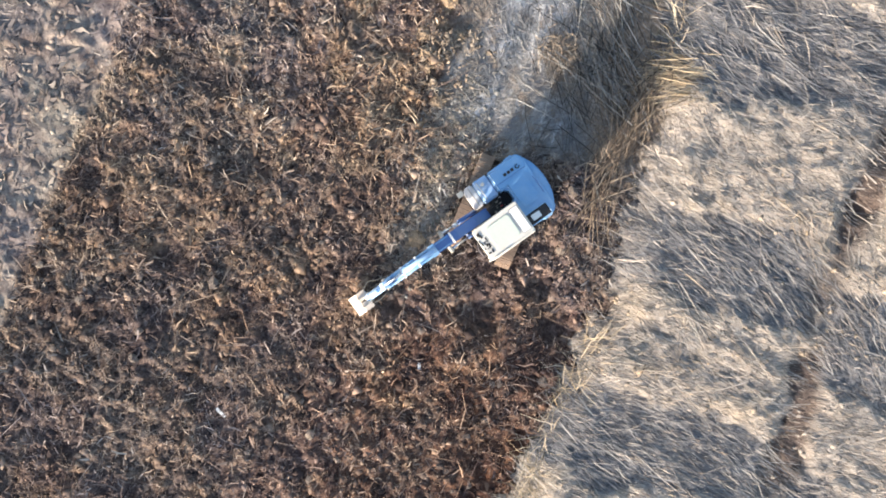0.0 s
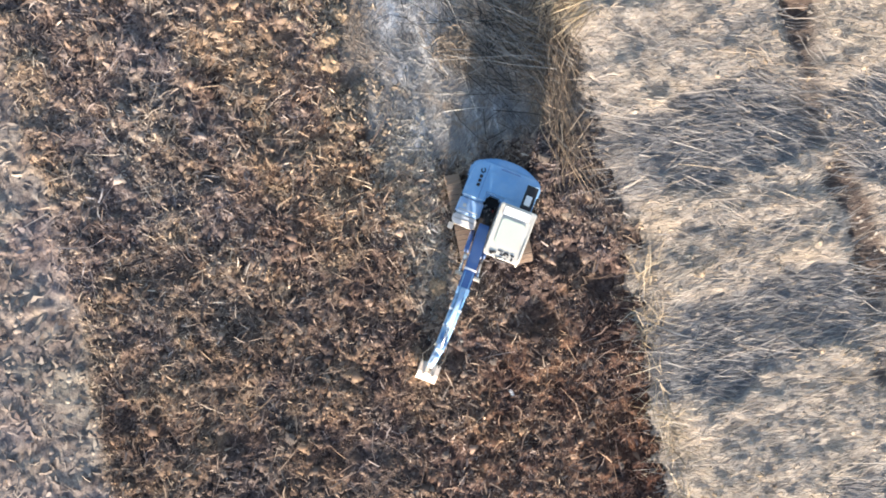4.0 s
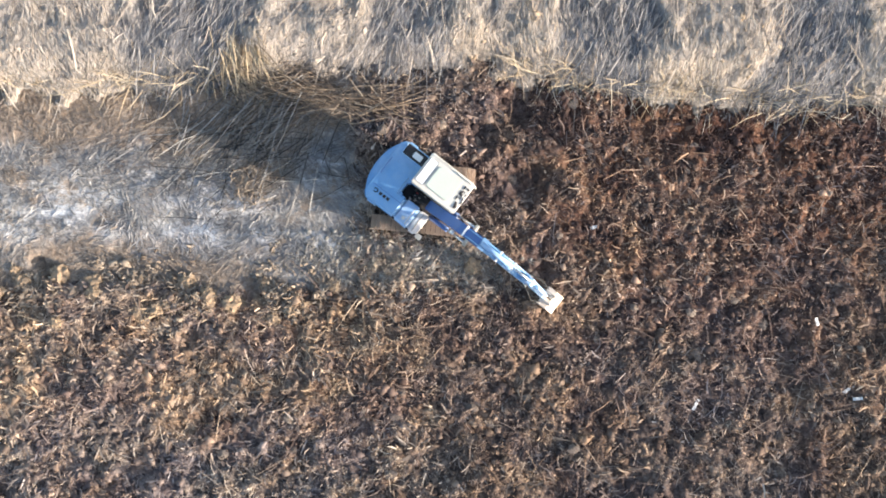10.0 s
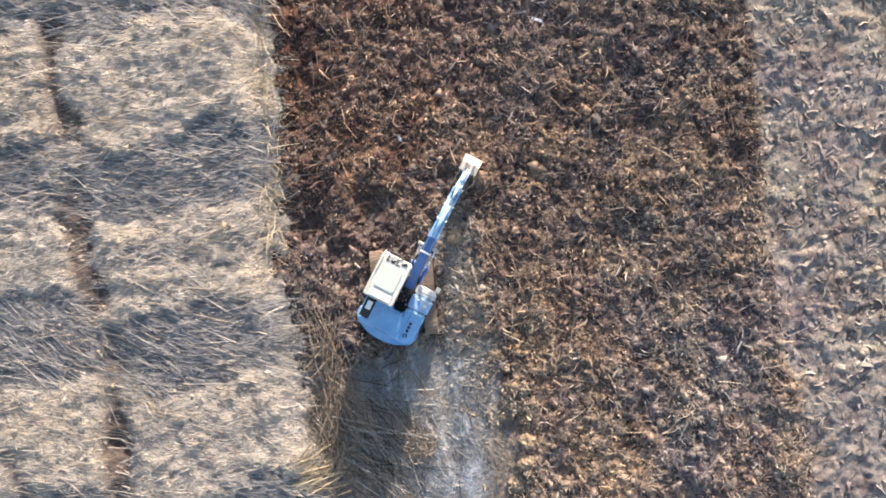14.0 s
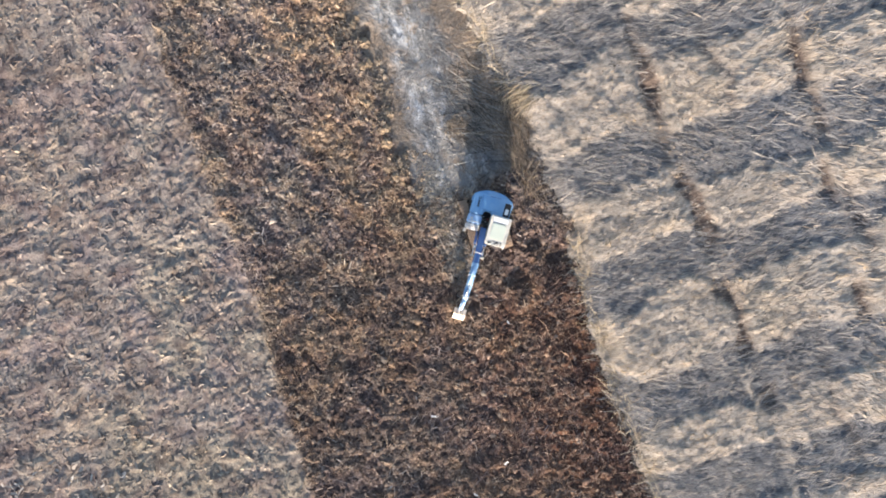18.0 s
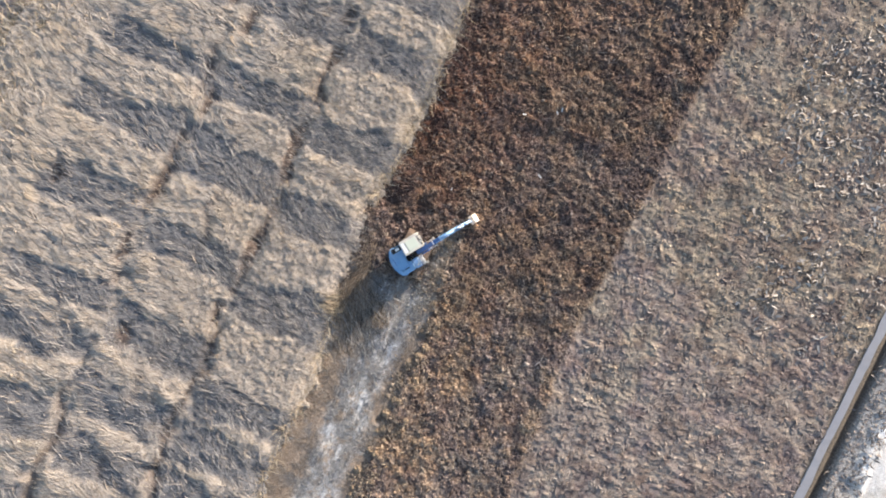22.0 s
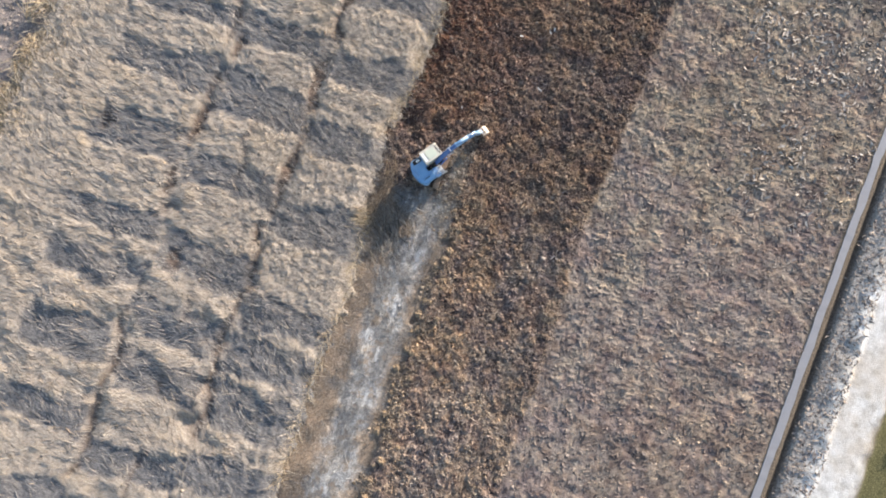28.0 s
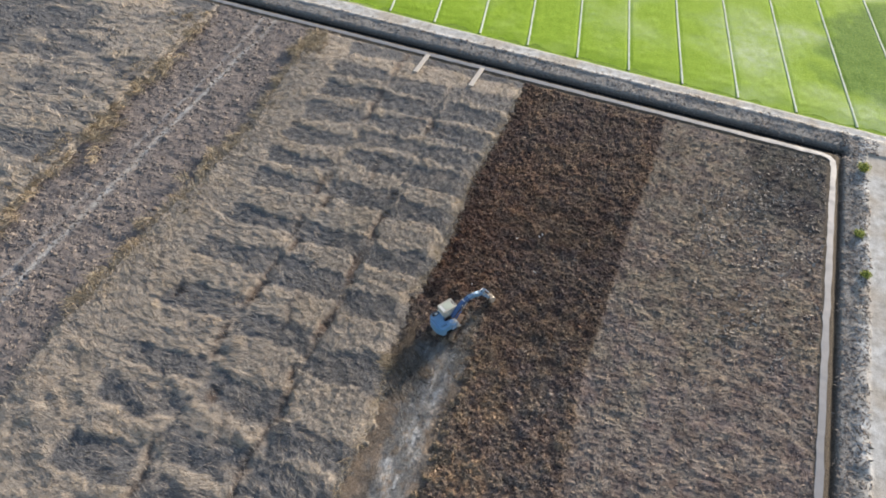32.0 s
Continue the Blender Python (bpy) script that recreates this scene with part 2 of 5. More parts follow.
def lane_tint(x, y):
    """Whitish, blue-grey and tan drifts of the litter on the lane."""
    fine = fbm(x, 0.7 * y, 3.3, 3, 90, 0.65)
    white = step(fbm(x, 0.55 * y, 0.7, 4, 86, 0.6) + 0.5 * fine, 0.1, 0.2) * band(x + 0.5 * fbm(x, y, 0.4, 2, 89), -1.6, 2.6, 1.0)
    grey, tan = step(fbm(x, 0.6 * y, 0.5, 4, 87, 0.6) - 0.4 * fine, 0.0, 0.3), step(fbm(x, y, 0.8, 4, 88, 0.6) + 0.3 * np.abs(x - 0.9) - 0.4, 0.1, 0.35)
    c = np.ones((len(x), 3))
    for k, col in ((grey, (0.72, 0.75, 0.8)), (tan, (1.08, 0.94, 0.8)), (white, (1.75, 1.76, 1.78))):
        c = c * (1 - k[:, None] * (1 - np.array(col)))
    return c


def mesh_of(name, verts, faces, mat, smooth=True):
    """A mesh from arrays of places and of equal-sided faces."""
    me = bpy.data.meshes.new(name)
    k = faces.shape[1]
    me.vertices.add(len(verts))
    me.vertices.foreach_set("co", np.ascontiguousarray(verts, np.float32).ravel())
    me.loops.add(faces.size)
    me.loops.foreach_set("vertex_index", np.ascontiguousarray(faces, np.int32).ravel())
    me.polygons.add(len(faces))
    me.polygons.foreach_set("loop_start", np.arange(0, faces.size, k, dtype=np.int32))
    if smooth:
        me.polygons.foreach_set("use_smooth", np.ones(len(faces), bool))
    me.update(calc_edges=True)
    if mat:
        me.materials.append(mat)
    return me


def grid_faces(nx, ny):
    i = (np.arange(nx - 1)[:, None] * ny + np.arange(ny - 1)[None, :]).ravel()
    return np.stack([i, i + ny, i + ny + 1, i + 1], 1)


def weights(me, name, *channels):
    at = me.attributes.new(name, "FLOAT_COLOR", "POINT")
    at.data.foreach_set("color", np.stack(channels, 1).astype(np.float32).ravel())


def spread(*spans):
    """Coordinates from (start, end, step) spans."""
    return np.unique(np.concatenate([np.arange(a, b, s) for a, b, s in spans]).round(3))


def ground_material():
    m, n, l, b = material("ground", 0.95)
    co = n.new("ShaderNodeTexCoord").outputs["Object"]
    za, zb, zc = (n.new("ShaderNodeAttribute") for _ in range(3))
    za.attribute_name, zb.attribute_name, zc.attribute_name = "kinds_a", "kinds_b", "kinds_c"
    sa, sb, sc = (n.new("ShaderNodeSeparateColor") for _ in range(3))
    for z, s in ((za, sa), (zb, sb), (zc, sc)):
        l.new(z.outputs["Color"], s.inputs[0])
    wide, mid, fine = noise_node(n, l, 0.16, 4, 0.6, co), noise_node(n, l, 1.1, 5, 0.65, co), noise_node(n, l, 7.0, 5, 0.7, co)
    grit = noise_node(n, l, 22.0, 3, 0.7, co)
    tuft = noise_node(n, l, 3.2, 4, 0.7, co)
    soil = ramp(n, l, fine, [(0.3, (0.05, 0.038, 0.036)), (0.5, (0.12, 0.094, 0.083)), (0.68, (0.23, 0.186, 0.155))])
    red = ramp(n, l, fine, [(0.3, (0.06, 0.035, 0.024)), (0.55, (0.15, 0.095, 0.066)), (0.75, (0.27, 0.185, 0.13))])
    tan = ramp(n, l, fine, [(0.3, (0.12, 0.088, 0.07)), (0.52, (0.28, 0.22, 0.175)), (0.7, (0.46, 0.38, 0.31))])
    soil, red = (mix(n, l, ramp(n, l, tuft, [(0.5, (0, 0, 0)), (0.64, (0.75,) * 3)]), v, tan) for v in (soil, red))
    dug = mix(n, l, ramp(n, l, wide, [(0.5, (0, 0, 0)), (0.7, (0.6,) * 3)]), soil, red)
    rusty = ramp(n, l, fine, [(0.3, (0.055, 0.027, 0.018)), (0.52, (0.14, 0.074, 0.048)), (0.72, (0.26, 0.155, 0.1))])
    dug = mix(n, l, ramp(n, l, noise_node(n, l, 0.62, 4, 0.65, co, (1, 1, 1.3)), [(0.52, (0, 0, 0)), (0.66, (0.5,) * 3)]), dug, (0.1, 0.083, 0.092))
    dug = mix(n, l, za.outputs["Alpha"], dug, rusty)
    dug = mix(n, l, ramp(n, l, noise_node(n, l, 2.1, 5, 0.75, co, (1, 1, 1.2)), [(0.54, (0, 0, 0)), (0.64, (0.65,) * 3)]), dug, (0.2, 0.165, 0.15))
    dug = mix(n, l, ramp(n, l, noise_node(n, l, 13.0, 4, 0.75, co), [(0.56, (0, 0, 0)), (0.68, (0.75,) * 3)]), dug, (0.34, 0.26, 0.19))
    stub = ramp(n, l, fine, [(0.3, (0.14, 0.113, 0.102)), (0.5, (0.26, 0.22, 0.193)), (0.7, (0.37, 0.316, 0.275))])
    stub = mix(n, l, ramp(n, l, mid, [(0.38, (0.8,) * 3), (0.52, (0, 0, 0))]), stub, (0.12, 0.094, 0.09))
    stub = mix(n, l, ramp(n, l, noise_node(n, l, 1.7, 4, 0.7, co), [(0.54, (0, 0, 0)), (0.66, (0.7,) * 3)]), stub, (0.36, 0.3, 0.25))
    trod = ramp(n, l, fine, [(0.3, (0.15, 0.145, 0.14)), (0.52, (0.33, 0.315, 0.29)), (0.72, (0.62, 0.6, 0.56))])
    trod = mix(n, l, ramp(n, l, noise_node(n, l, 0.5, 4, 0.7, co, (1, 0.45, 1)), [(0.46, (0, 0, 0)), (0.54, (0.7,) * 3)]), trod, (0.2, 0.2, 0.203))
    trod = mix(n, l, ramp(n, l, mid, [(0.5, (0, 0, 0)), (0.6, (0.8,) * 3)]), trod, (0.27, 0.205, 0.15))
    trod = mix(n, l, ramp(n, l, noise_node(n, l, 0.7, 5, 0.7, co, (1, 0.5, 1.4)), [(0.53, (0, 0, 0)), (0.6, (0.95,) * 3)]), trod, (0.46, 0.452, 0.435))
    trod = mix(n, l, zb.outputs["Alpha"], trod, ramp(n, l, fine, [(0.3, (0.15, 0.115, 0.09)), (0.52, (0.32, 0.262, 0.21)), (0.72, (0.48, 0.405, 0.33))]))
    thatch = ramp(n, l, fine, [(0.3, (0.06, 0.05, 0.04)), (0.6, (0.2, 0.16, 0.12))])
    west = ramp(n, l, fine, [(0.3, (0.15, 0.127, 0.12)), (0.52, (0.29, 0.247, 0.228)), (0.72, (0.44, 0.385, 0.345))])
    bank = ramp(n, l, fine, [(0.3, (0.13, 0.127, 0.125)), (0.52, (0.31, 0.302, 0.292)), (0.72, (0.54, 0.525, 0.505))])
    road = ramp(n, l, mid, [(0.3, (0.4, 0.385, 0.36)), (0.5, (0.64, 0.63, 0.61)), (0.7, (0.82, 0.82, 0.81))])
    road = mix(n, l, ramp(n, l, wide, [(0.45, (0, 0, 0)), (0.6, (0.5,) * 3)]), road, (0.5, 0.41, 0.31))
    green = ramp(n, l, fine, [(0.3, (0.10, 0.19, 0.02)), (0.52, (0.22, 0.36, 0.035)), (0.75, (0.36, 0.5, 0.08))])
    verge = ramp(n, l, fine, [(0.3, (0.06, 0.06, 0.025)), (0.52, (0.14, 0.13, 0.06)), (0.75, (0.28, 0.24, 0.13))])
    mud = ramp(n, l, fine, [(0.3, (0.02, 0.019, 0.018)), (0.6, (0.07, 0.065, 0.06))])
    c = thatch
    for w, col in ((sa.outputs[0], dug), (sa.outputs[1], stub), (sa.outputs[2], trod), (sb.outputs[0], west), (sb.outputs[1], bank), (sb.outputs[2], road), (sc.outputs[0], green), (sc.outputs[1], mud), (sc.outputs[2], verge)):
        c = mix(n, l, w, c, col)
    c = mix(n, l, ramp(n, l, grit, [(0.35, (0.55,) * 3), (0.55, (0, 0, 0))]), c, mix(n, l, 0.6, c, (0.02, 0.016, 0.012)))
    drift = n.new("ShaderNodeAttribute")
    drift.attribute_name = "tint"
    l.new(times(n, l, c, drift.outputs["Color"]), b.inputs["Base Color"])
    bump(n, l, b, fine, 0.9, 0.06)
    b.inputs["Specular IOR Level"].default_value = 0.2
    return m


gx = spread((-2500, -300, 440), (-300, -92, 26), (-92, -55, 0.5), (-55, -40, 0.25), (-40, -5.6, 0.4), (-5.6, 19, 0.085), (19, 45, 0.19), (45, 50, 0.4), (50, 92, 1.5), (92, 300, 26), (300, 2501, 440))
gy = spread((-2500, -300, 440), (-300, -60, 26), (-60, -34, 0.6), (-34, -15, 0.18), (-15, 20, 0.085), (20, 26, 0.12), (26, 44, 0.16), (44, 54, 0.22), (54, 92, 1.0), (92, 300, 26), (300, 2501, 440))
gX, gY = (a.ravel() for a in np.meshgrid(gx, gy, indexing="ij"))
kinds, gH = plan(gX, gY)
ground_me = mesh_of("ground", np.stack([gX, gY, gH], 1), grid_faces(len(gx), len(gy)), ground_material())
weights(ground_me, "kinds_a", kinds["dug"], np.maximum(kinds["stub"], 0.7 * kinds["old"]), kinds["trod"], kinds["rust"])
weights(ground_me, "kinds_b", kinds["west"], kinds["bank"], kinds["road"], kinds["shoulder"])
tint = soil_tint(gX, gY, kinds)
tint = tint * (1 - 0.7 * kinds["trod"][:, None] * (1 - lane_tint(gX, gY)))
weights(ground_me, "tint", *tint.T, 1 + 0 * gX)
weights(ground_me, "kinds_c", kinds["green"], np.maximum(kinds["ditch"], 0.6 * kinds["damp"]), kinds["verge"], gX * 0)
ground = tagged(new("ground", ground_me), "dug brown soil, pale stubble and trodden reed litter", "ground", kind="structure")


# the reed beds' bays, and the middles of the bands in each painted grey for shade
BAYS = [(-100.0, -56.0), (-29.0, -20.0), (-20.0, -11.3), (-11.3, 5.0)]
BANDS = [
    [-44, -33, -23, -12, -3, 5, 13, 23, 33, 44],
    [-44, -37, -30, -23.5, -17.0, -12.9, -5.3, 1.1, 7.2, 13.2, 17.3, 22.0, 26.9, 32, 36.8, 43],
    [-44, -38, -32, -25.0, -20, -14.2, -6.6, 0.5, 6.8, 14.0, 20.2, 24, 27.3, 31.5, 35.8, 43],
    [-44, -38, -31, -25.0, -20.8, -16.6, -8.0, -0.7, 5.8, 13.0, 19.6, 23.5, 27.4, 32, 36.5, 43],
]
HOLES = ((-12.4, -23.9, 0.8), (-4.0, -20.6, 0.8), (-12.4, -27.3, 0.8), (-21.2, -27.9, 0.9), (-19.7, -10.4, 0.7), (-11.5, -4.0, 0.6))


# x, y and half length of brown gaps between the bays
BARE = ((-10.9, 8.5, 0.7), (-11.5, 4.6, 1.6), (-11.3, 2.2, 1.0), (-19.3, 4.6, 1.2), (-11.2, 11.8, 0.9), (-18.6, 11.7, 1.3), (-20.1, -2.7, 1.4), (-11.4, -4.3, 1.5), (-20.8, -8.0, 1.6), (-12.2, -10.0, 1.0), (-18.1, -14.6, 1.2), (-27.9, -4.8, 1.0), (-11.6, 15.2, 0.8))


def band_shade(x, y):
    """Painted grey: band shade plus random mottling of the reeds, 0 to 1."""
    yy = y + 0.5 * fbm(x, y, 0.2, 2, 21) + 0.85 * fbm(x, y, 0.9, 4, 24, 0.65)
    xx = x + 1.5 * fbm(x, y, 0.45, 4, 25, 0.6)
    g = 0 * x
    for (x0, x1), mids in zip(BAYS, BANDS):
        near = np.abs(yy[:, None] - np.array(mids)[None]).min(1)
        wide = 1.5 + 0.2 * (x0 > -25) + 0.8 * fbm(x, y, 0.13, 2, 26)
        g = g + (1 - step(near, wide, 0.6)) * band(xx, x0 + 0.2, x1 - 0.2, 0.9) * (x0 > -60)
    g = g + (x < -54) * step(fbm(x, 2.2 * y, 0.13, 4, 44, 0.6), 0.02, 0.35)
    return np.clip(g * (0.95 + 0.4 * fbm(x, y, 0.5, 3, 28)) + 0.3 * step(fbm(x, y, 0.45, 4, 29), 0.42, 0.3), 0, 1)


def bare_lines(x, y):
    """Short brown bare marks along the bays' borders, 0 to 1."""
    xx = x + 0.8 * fbm(x, y, 0.5, 3, 25)
    line = np.exp(-(((xx + 20.2) / 0.45) ** 2)) + np.exp(-(((xx + 11.6) / 0.45) ** 2)) + 0.7 * np.exp(-(((xx + 15.4) / 0.35) ** 2))
    marks = 0.8 * line * step(fbm(x, y, 0.28, 2, 43), 0.05, 0.35)
    u, v = x + 0.5 * fbm(x, y, 1.1, 3, 35, 0.6), y + 0.7 * fbm(x, y, 0.9, 3, 36, 0.6)
    for px, py, long in BARE:
        marks = marks + np.exp(-((((u - px) / 0.5) ** 2 + ((v - py) / long) ** 2) ** 1.5))
    return np.clip(marks, 0, 1)


def reed_height(x, y):
    """Height of the reeds' matted top: lower in the grey bands, with a lip on the side towards the sun."""
    xx = x + 1.2 * fbm(x, y, 0.35, 3, 25)
    bund = np.exp(-(((xx + 20.0) / 0.4) ** 2)) + np.exp(-(((xx + 11.3) / 0.4) ** 2))
    h = 0.85 - 0.16 * band_shade(x, y) + 0.1 * fbm(x, y, 0.6, 4, 22, 0.6) + 0.1 * fbm(x, y, 1.9, 2, 23) + 0.16 * np.abs(fbm(x, y, 2.8, 2, 27)) - 0.14 * bund - 0.3 * bare_lines(x, y)
    h = h + np.clip((-12.0 - y) / 4.0, 0, 1) * 0.28 * fbm(x, 1.4 * y, 0.35, 3, 45)  # taller, clumped growth further back
    for px, py, r in HOLES:
        h = h - 0.42 * np.exp(-((x - px + 0.6 * fbm(x, y, 0.8, 2, 47)) ** 2 + (1.5 * (y - py) + 0.6 * fbm(x, y, 0.9, 2, 48)) ** 2) / r**2)
    low_end = np.clip((42.0 - 0.09 * x - y) / 7.0, 0.2, 1.0)  # beaten down towards the far path
    low_edge = np.clip((reed_edge(y) + 0.25 + 0.5 * fbm(x, y, 1.1, 3, 49) - x) / 1.5, 0.22, 1.0)  # trampled towards the cut edge
    return np.maximum(h * low_end * low_edge, 0.12)


mx, my = spread((-92, -40, 0.6), (-40, -14, 0.28), (-14, -1, 0.12)), spread((-75, -45, 0.8), (-45, -15, 0.25), (-15, 18, 0.12), (18, 50, 0.25))
mX, mY = (a.ravel() for a in np.meshgrid(mx, my, indexing="ij"))
mk, mh = plan(mX, mY)
mH = mk["reeds"] * reed_height(mX, mY) - 0.25 * (1 - mk["reeds"])
rm, n, l, b = material("reed_mat", 0.9)
co = n.new("ShaderNodeTexCoord").outputs["Object"]
fib = noise_node(n, l, 7.0, 5, 0.75, co, (0.6, 1.3, 1.0))
reed_c = ramp(n, l, fib, [(0.28, (0.22, 0.181, 0.15)), (0.5, (0.39, 0.335, 0.28)), (0.7, (0.5, 0.44, 0.375))])
reed_c = mix(n, l, ramp(n, l, noise_node(n, l, 2.2, 4, 0.7, co), [(0.55, (0, 0, 0)), (0.68, (0.5,) * 3)]), reed_c, (0.22, 0.175, 0.14))
reed_c = mix(n, l, ramp(n, l, noise_node(n, l, 0.33, 4, 0.65, co), [(0.5, (0, 0, 0)), (0.66, (0.5,) * 3)]), reed_c, (0.46, 0.355, 0.24))
# shade of the bands, mixed in as a grey copy of the reed colour
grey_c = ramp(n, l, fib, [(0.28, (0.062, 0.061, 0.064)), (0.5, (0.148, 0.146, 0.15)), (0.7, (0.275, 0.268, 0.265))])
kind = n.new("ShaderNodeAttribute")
kind.attribute_name = "band_shade"
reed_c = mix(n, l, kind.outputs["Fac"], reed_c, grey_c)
bare = n.new("ShaderNodeAttribute")
bare.attribute_name = "bare"
reed_c = mix(n, l, bare.outputs["Fac"], reed_c, ramp(n, l, fib, [(0.3, (0.06, 0.042, 0.034)), (0.6, (0.16, 0.115, 0.09))]))
l.new(reed_c, b.inputs["Base Color"])
bump(n, l, b, fib, 1.0, 0.12)
mF = grid_faces(len(mx), len(my))
mF = mF[mk["reeds"][mF].max(1) > 0.02]
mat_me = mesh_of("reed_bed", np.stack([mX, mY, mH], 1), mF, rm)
at = mat_me.attributes.new("band_shade", "FLOAT", "POINT")
at.data.foreach_set("value", band_shade(mX, mY).astype(np.float32))
at = mat_me.attributes.new("bare", "FLOAT", "POINT")
at.data.foreach_set("value", bare_lines(mX, mY).astype(np.float32))
reed_bed = tagged(new("reed_bed", mat_me), "matted dry reeds, straw-coloured, with shade painted in as grey bands", "reeds", kind="stuff")


# ---- reeds, straw and clods ----
rng = np.random.default_rng(7)


def scatter(count, x0, x1, y0, y1):
    return rng.uniform(x0, x1, count), rng.uniform(y0, y1, count) + rng.normal(0, 0.07, count) * (y1 - y0)


def blades(x, y, z, ang, length, width, lift, sag=0.15):
    """Thin bent blades: each two pieces long."""
    n = len(x)
    d = np.stack([np.cos(ang), np.sin(ang)], 1)
    roll = rng.uniform(-0.9, 0.9, n)
    side = np.stack([-d[:, 1] * np.cos(roll), d[:, 0] * np.cos(roll), np.sin(roll)], 1) * (width / 2)[:, None]
    base = np.stack([x, y, z], 1)
    bend = rng.normal(0, sag, n) * length
    mid = base + np.c_[d * (length * 0.5)[:, None], lift * 0.62] + np.c_[-d[:, 1] * bend * 0.4, d[:, 0] * bend * 0.4, 0 * bend]
    tip = base + np.c_[d * length[:, None], lift] + np.c_[d[:, 1] * bend * 0.3, -d[:, 0] * bend * 0.3, 0 * bend]
    v = np.stack([base - side, base + side, mid - side, mid + side, tip - side * 0.3, tip + side * 0.3], 1).reshape(-1, 3)
    i = (np.arange(n) * 6)[:, None]
    f = np.concatenate([i + [0, 1, 3, 2], i + [2, 3, 5, 4]], 0)
    return v, f


def lumps(x, y, z, r, flat=0.6):
    """Angular crumbs: six corners each, all uneven."""
    n = len(x)
    dirs = np.array([(1, 0, 0), (0, 1, 0), (-1, 0, 0), (0, -1, 0), (0, 0, 1), (0, 0, -1)], float)
    a = rng.uniform(0, 2 * math.pi, n)
    v = dirs[None] * (r[:, None] * rng.uniform(0.45, 1.35, (n, 6)))[:, :, None]
    v = v + rng.normal(0, 0.22, (n, 6, 3)) * r[:, None, None]
    v[:, :, 2] *= flat
    c, s = np.cos(a)[:, None], np.sin(a)[:, None]
    v = np.stack([v[:, :, 0] * c - v[:, :, 1] * s, v[:, :, 0] * s + v[:, :, 1] * c, v[:, :, 2]], 2) + np.stack([x, y, z], 1)[:, None]
    tri = np.array([(0, 1, 4), (1, 2, 4), (2, 3, 4), (3, 0, 4), (1, 0, 5), (2, 1, 5), (3, 2, 5), (0, 3, 5)])
    return v.reshape(-1, 3), ((np.arange(n) * 6)[:, None, None] + tri).reshape(-1, 3)


def stuff(name, pieces, mat, label, category, smooth=False, tint=None):
    vs, fs, k = [], [], 0
    mixed = len({f.shape[1] for _, f in pieces}) > 1
    for v, f in pieces:
        if mixed and f.shape[1] == 4:
            f = np.concatenate([f[:, :3], f[:, [0, 2, 3]]])
        vs.append(v)
        fs.append(f + k)
        k += len(v)
    vs = np.concatenate(vs)
    me = mesh_of(name, vs, np.concatenate(fs), mat, smooth)
    if tint:
        weights(me, "tint", *np.repeat(tint(vs[::6, 0], vs[::6, 1]), 6, 0).T, np.ones(len(vs)))  # six corners a piece
    return tagged(new(name, me), label, category, kind="stuff")


def keep(x, y, what, chance=1.0):
    w, h = plan(x, y)
    place_weight = 1 - 0.4 * w["rust"]
    for px, py, r, _ in HOLLOWS:
        place_weight = place_weight * (1 - np.exp(-((x - px) ** 2 + (y - py) ** 2) / r**2))
    ok = rng.uniform(0, 1, len(x)) < w[what] * chance * place_weight
    return x[ok], y[ok], h[ok]


straw_stops = [(0.0, (0.15, 0.122, 0.1)), (0.3, (0.32, 0.272, 0.226)), (0.6, (0.4, 0.345, 0.29)), (0.9, (0.51, 0.452, 0.39)), (1.0, (0.48, 0.38, 0.265))]
STRAW = straw_material("dry_reed", straw_stops, 0.75, ((0.22, 0.54, 0.55, (1.0, 0.88, 0.72)), (0.9, 0.55, 0.5, (0.72, 0.72, 0.76))), 0.6)
CHIPS = straw_material("straw_chips", [(0.0, (0.04, 0.031, 0.03)), (0.35, (0.17, 0.135, 0.117)), (0.65, (0.3, 0.25, 0.208)), (0.9, (0.39, 0.332, 0.277)), (1.0, (0.54, 0.49, 0.43))], 0.9, (), 0.5, True)
CLODS = straw_material("soil_clods", [(0.0, (0.05, 0.04, 0.039)), (0.4, (0.11, 0.088, 0.078)), (0.7, (0.19, 0.153, 0.129)), (0.92, (0.26, 0.208, 0.17)), (1.0, (0.34, 0.28, 0.23))], 0.95, (), 0.5, True)
PALE_CLODS = straw_material("pale_clods", [(0.0, (0.15, 0.124, 0.114)), (0.4, (0.22, 0.187, 0.167)), (0.75, (0.28, 0.239, 0.21)), (1.0, (0.34, 0.292, 0.255))], 0.95, (), 0.6, True)

def far_off(x, y):
    """Where the coarse blades lie: thinly near the machine, where finer ones take over."""
    near = (x > -16) & (y > -15) & (y < 20)
    return ~near | (rng.uniform(0, 1, len(x)) < 0.12)


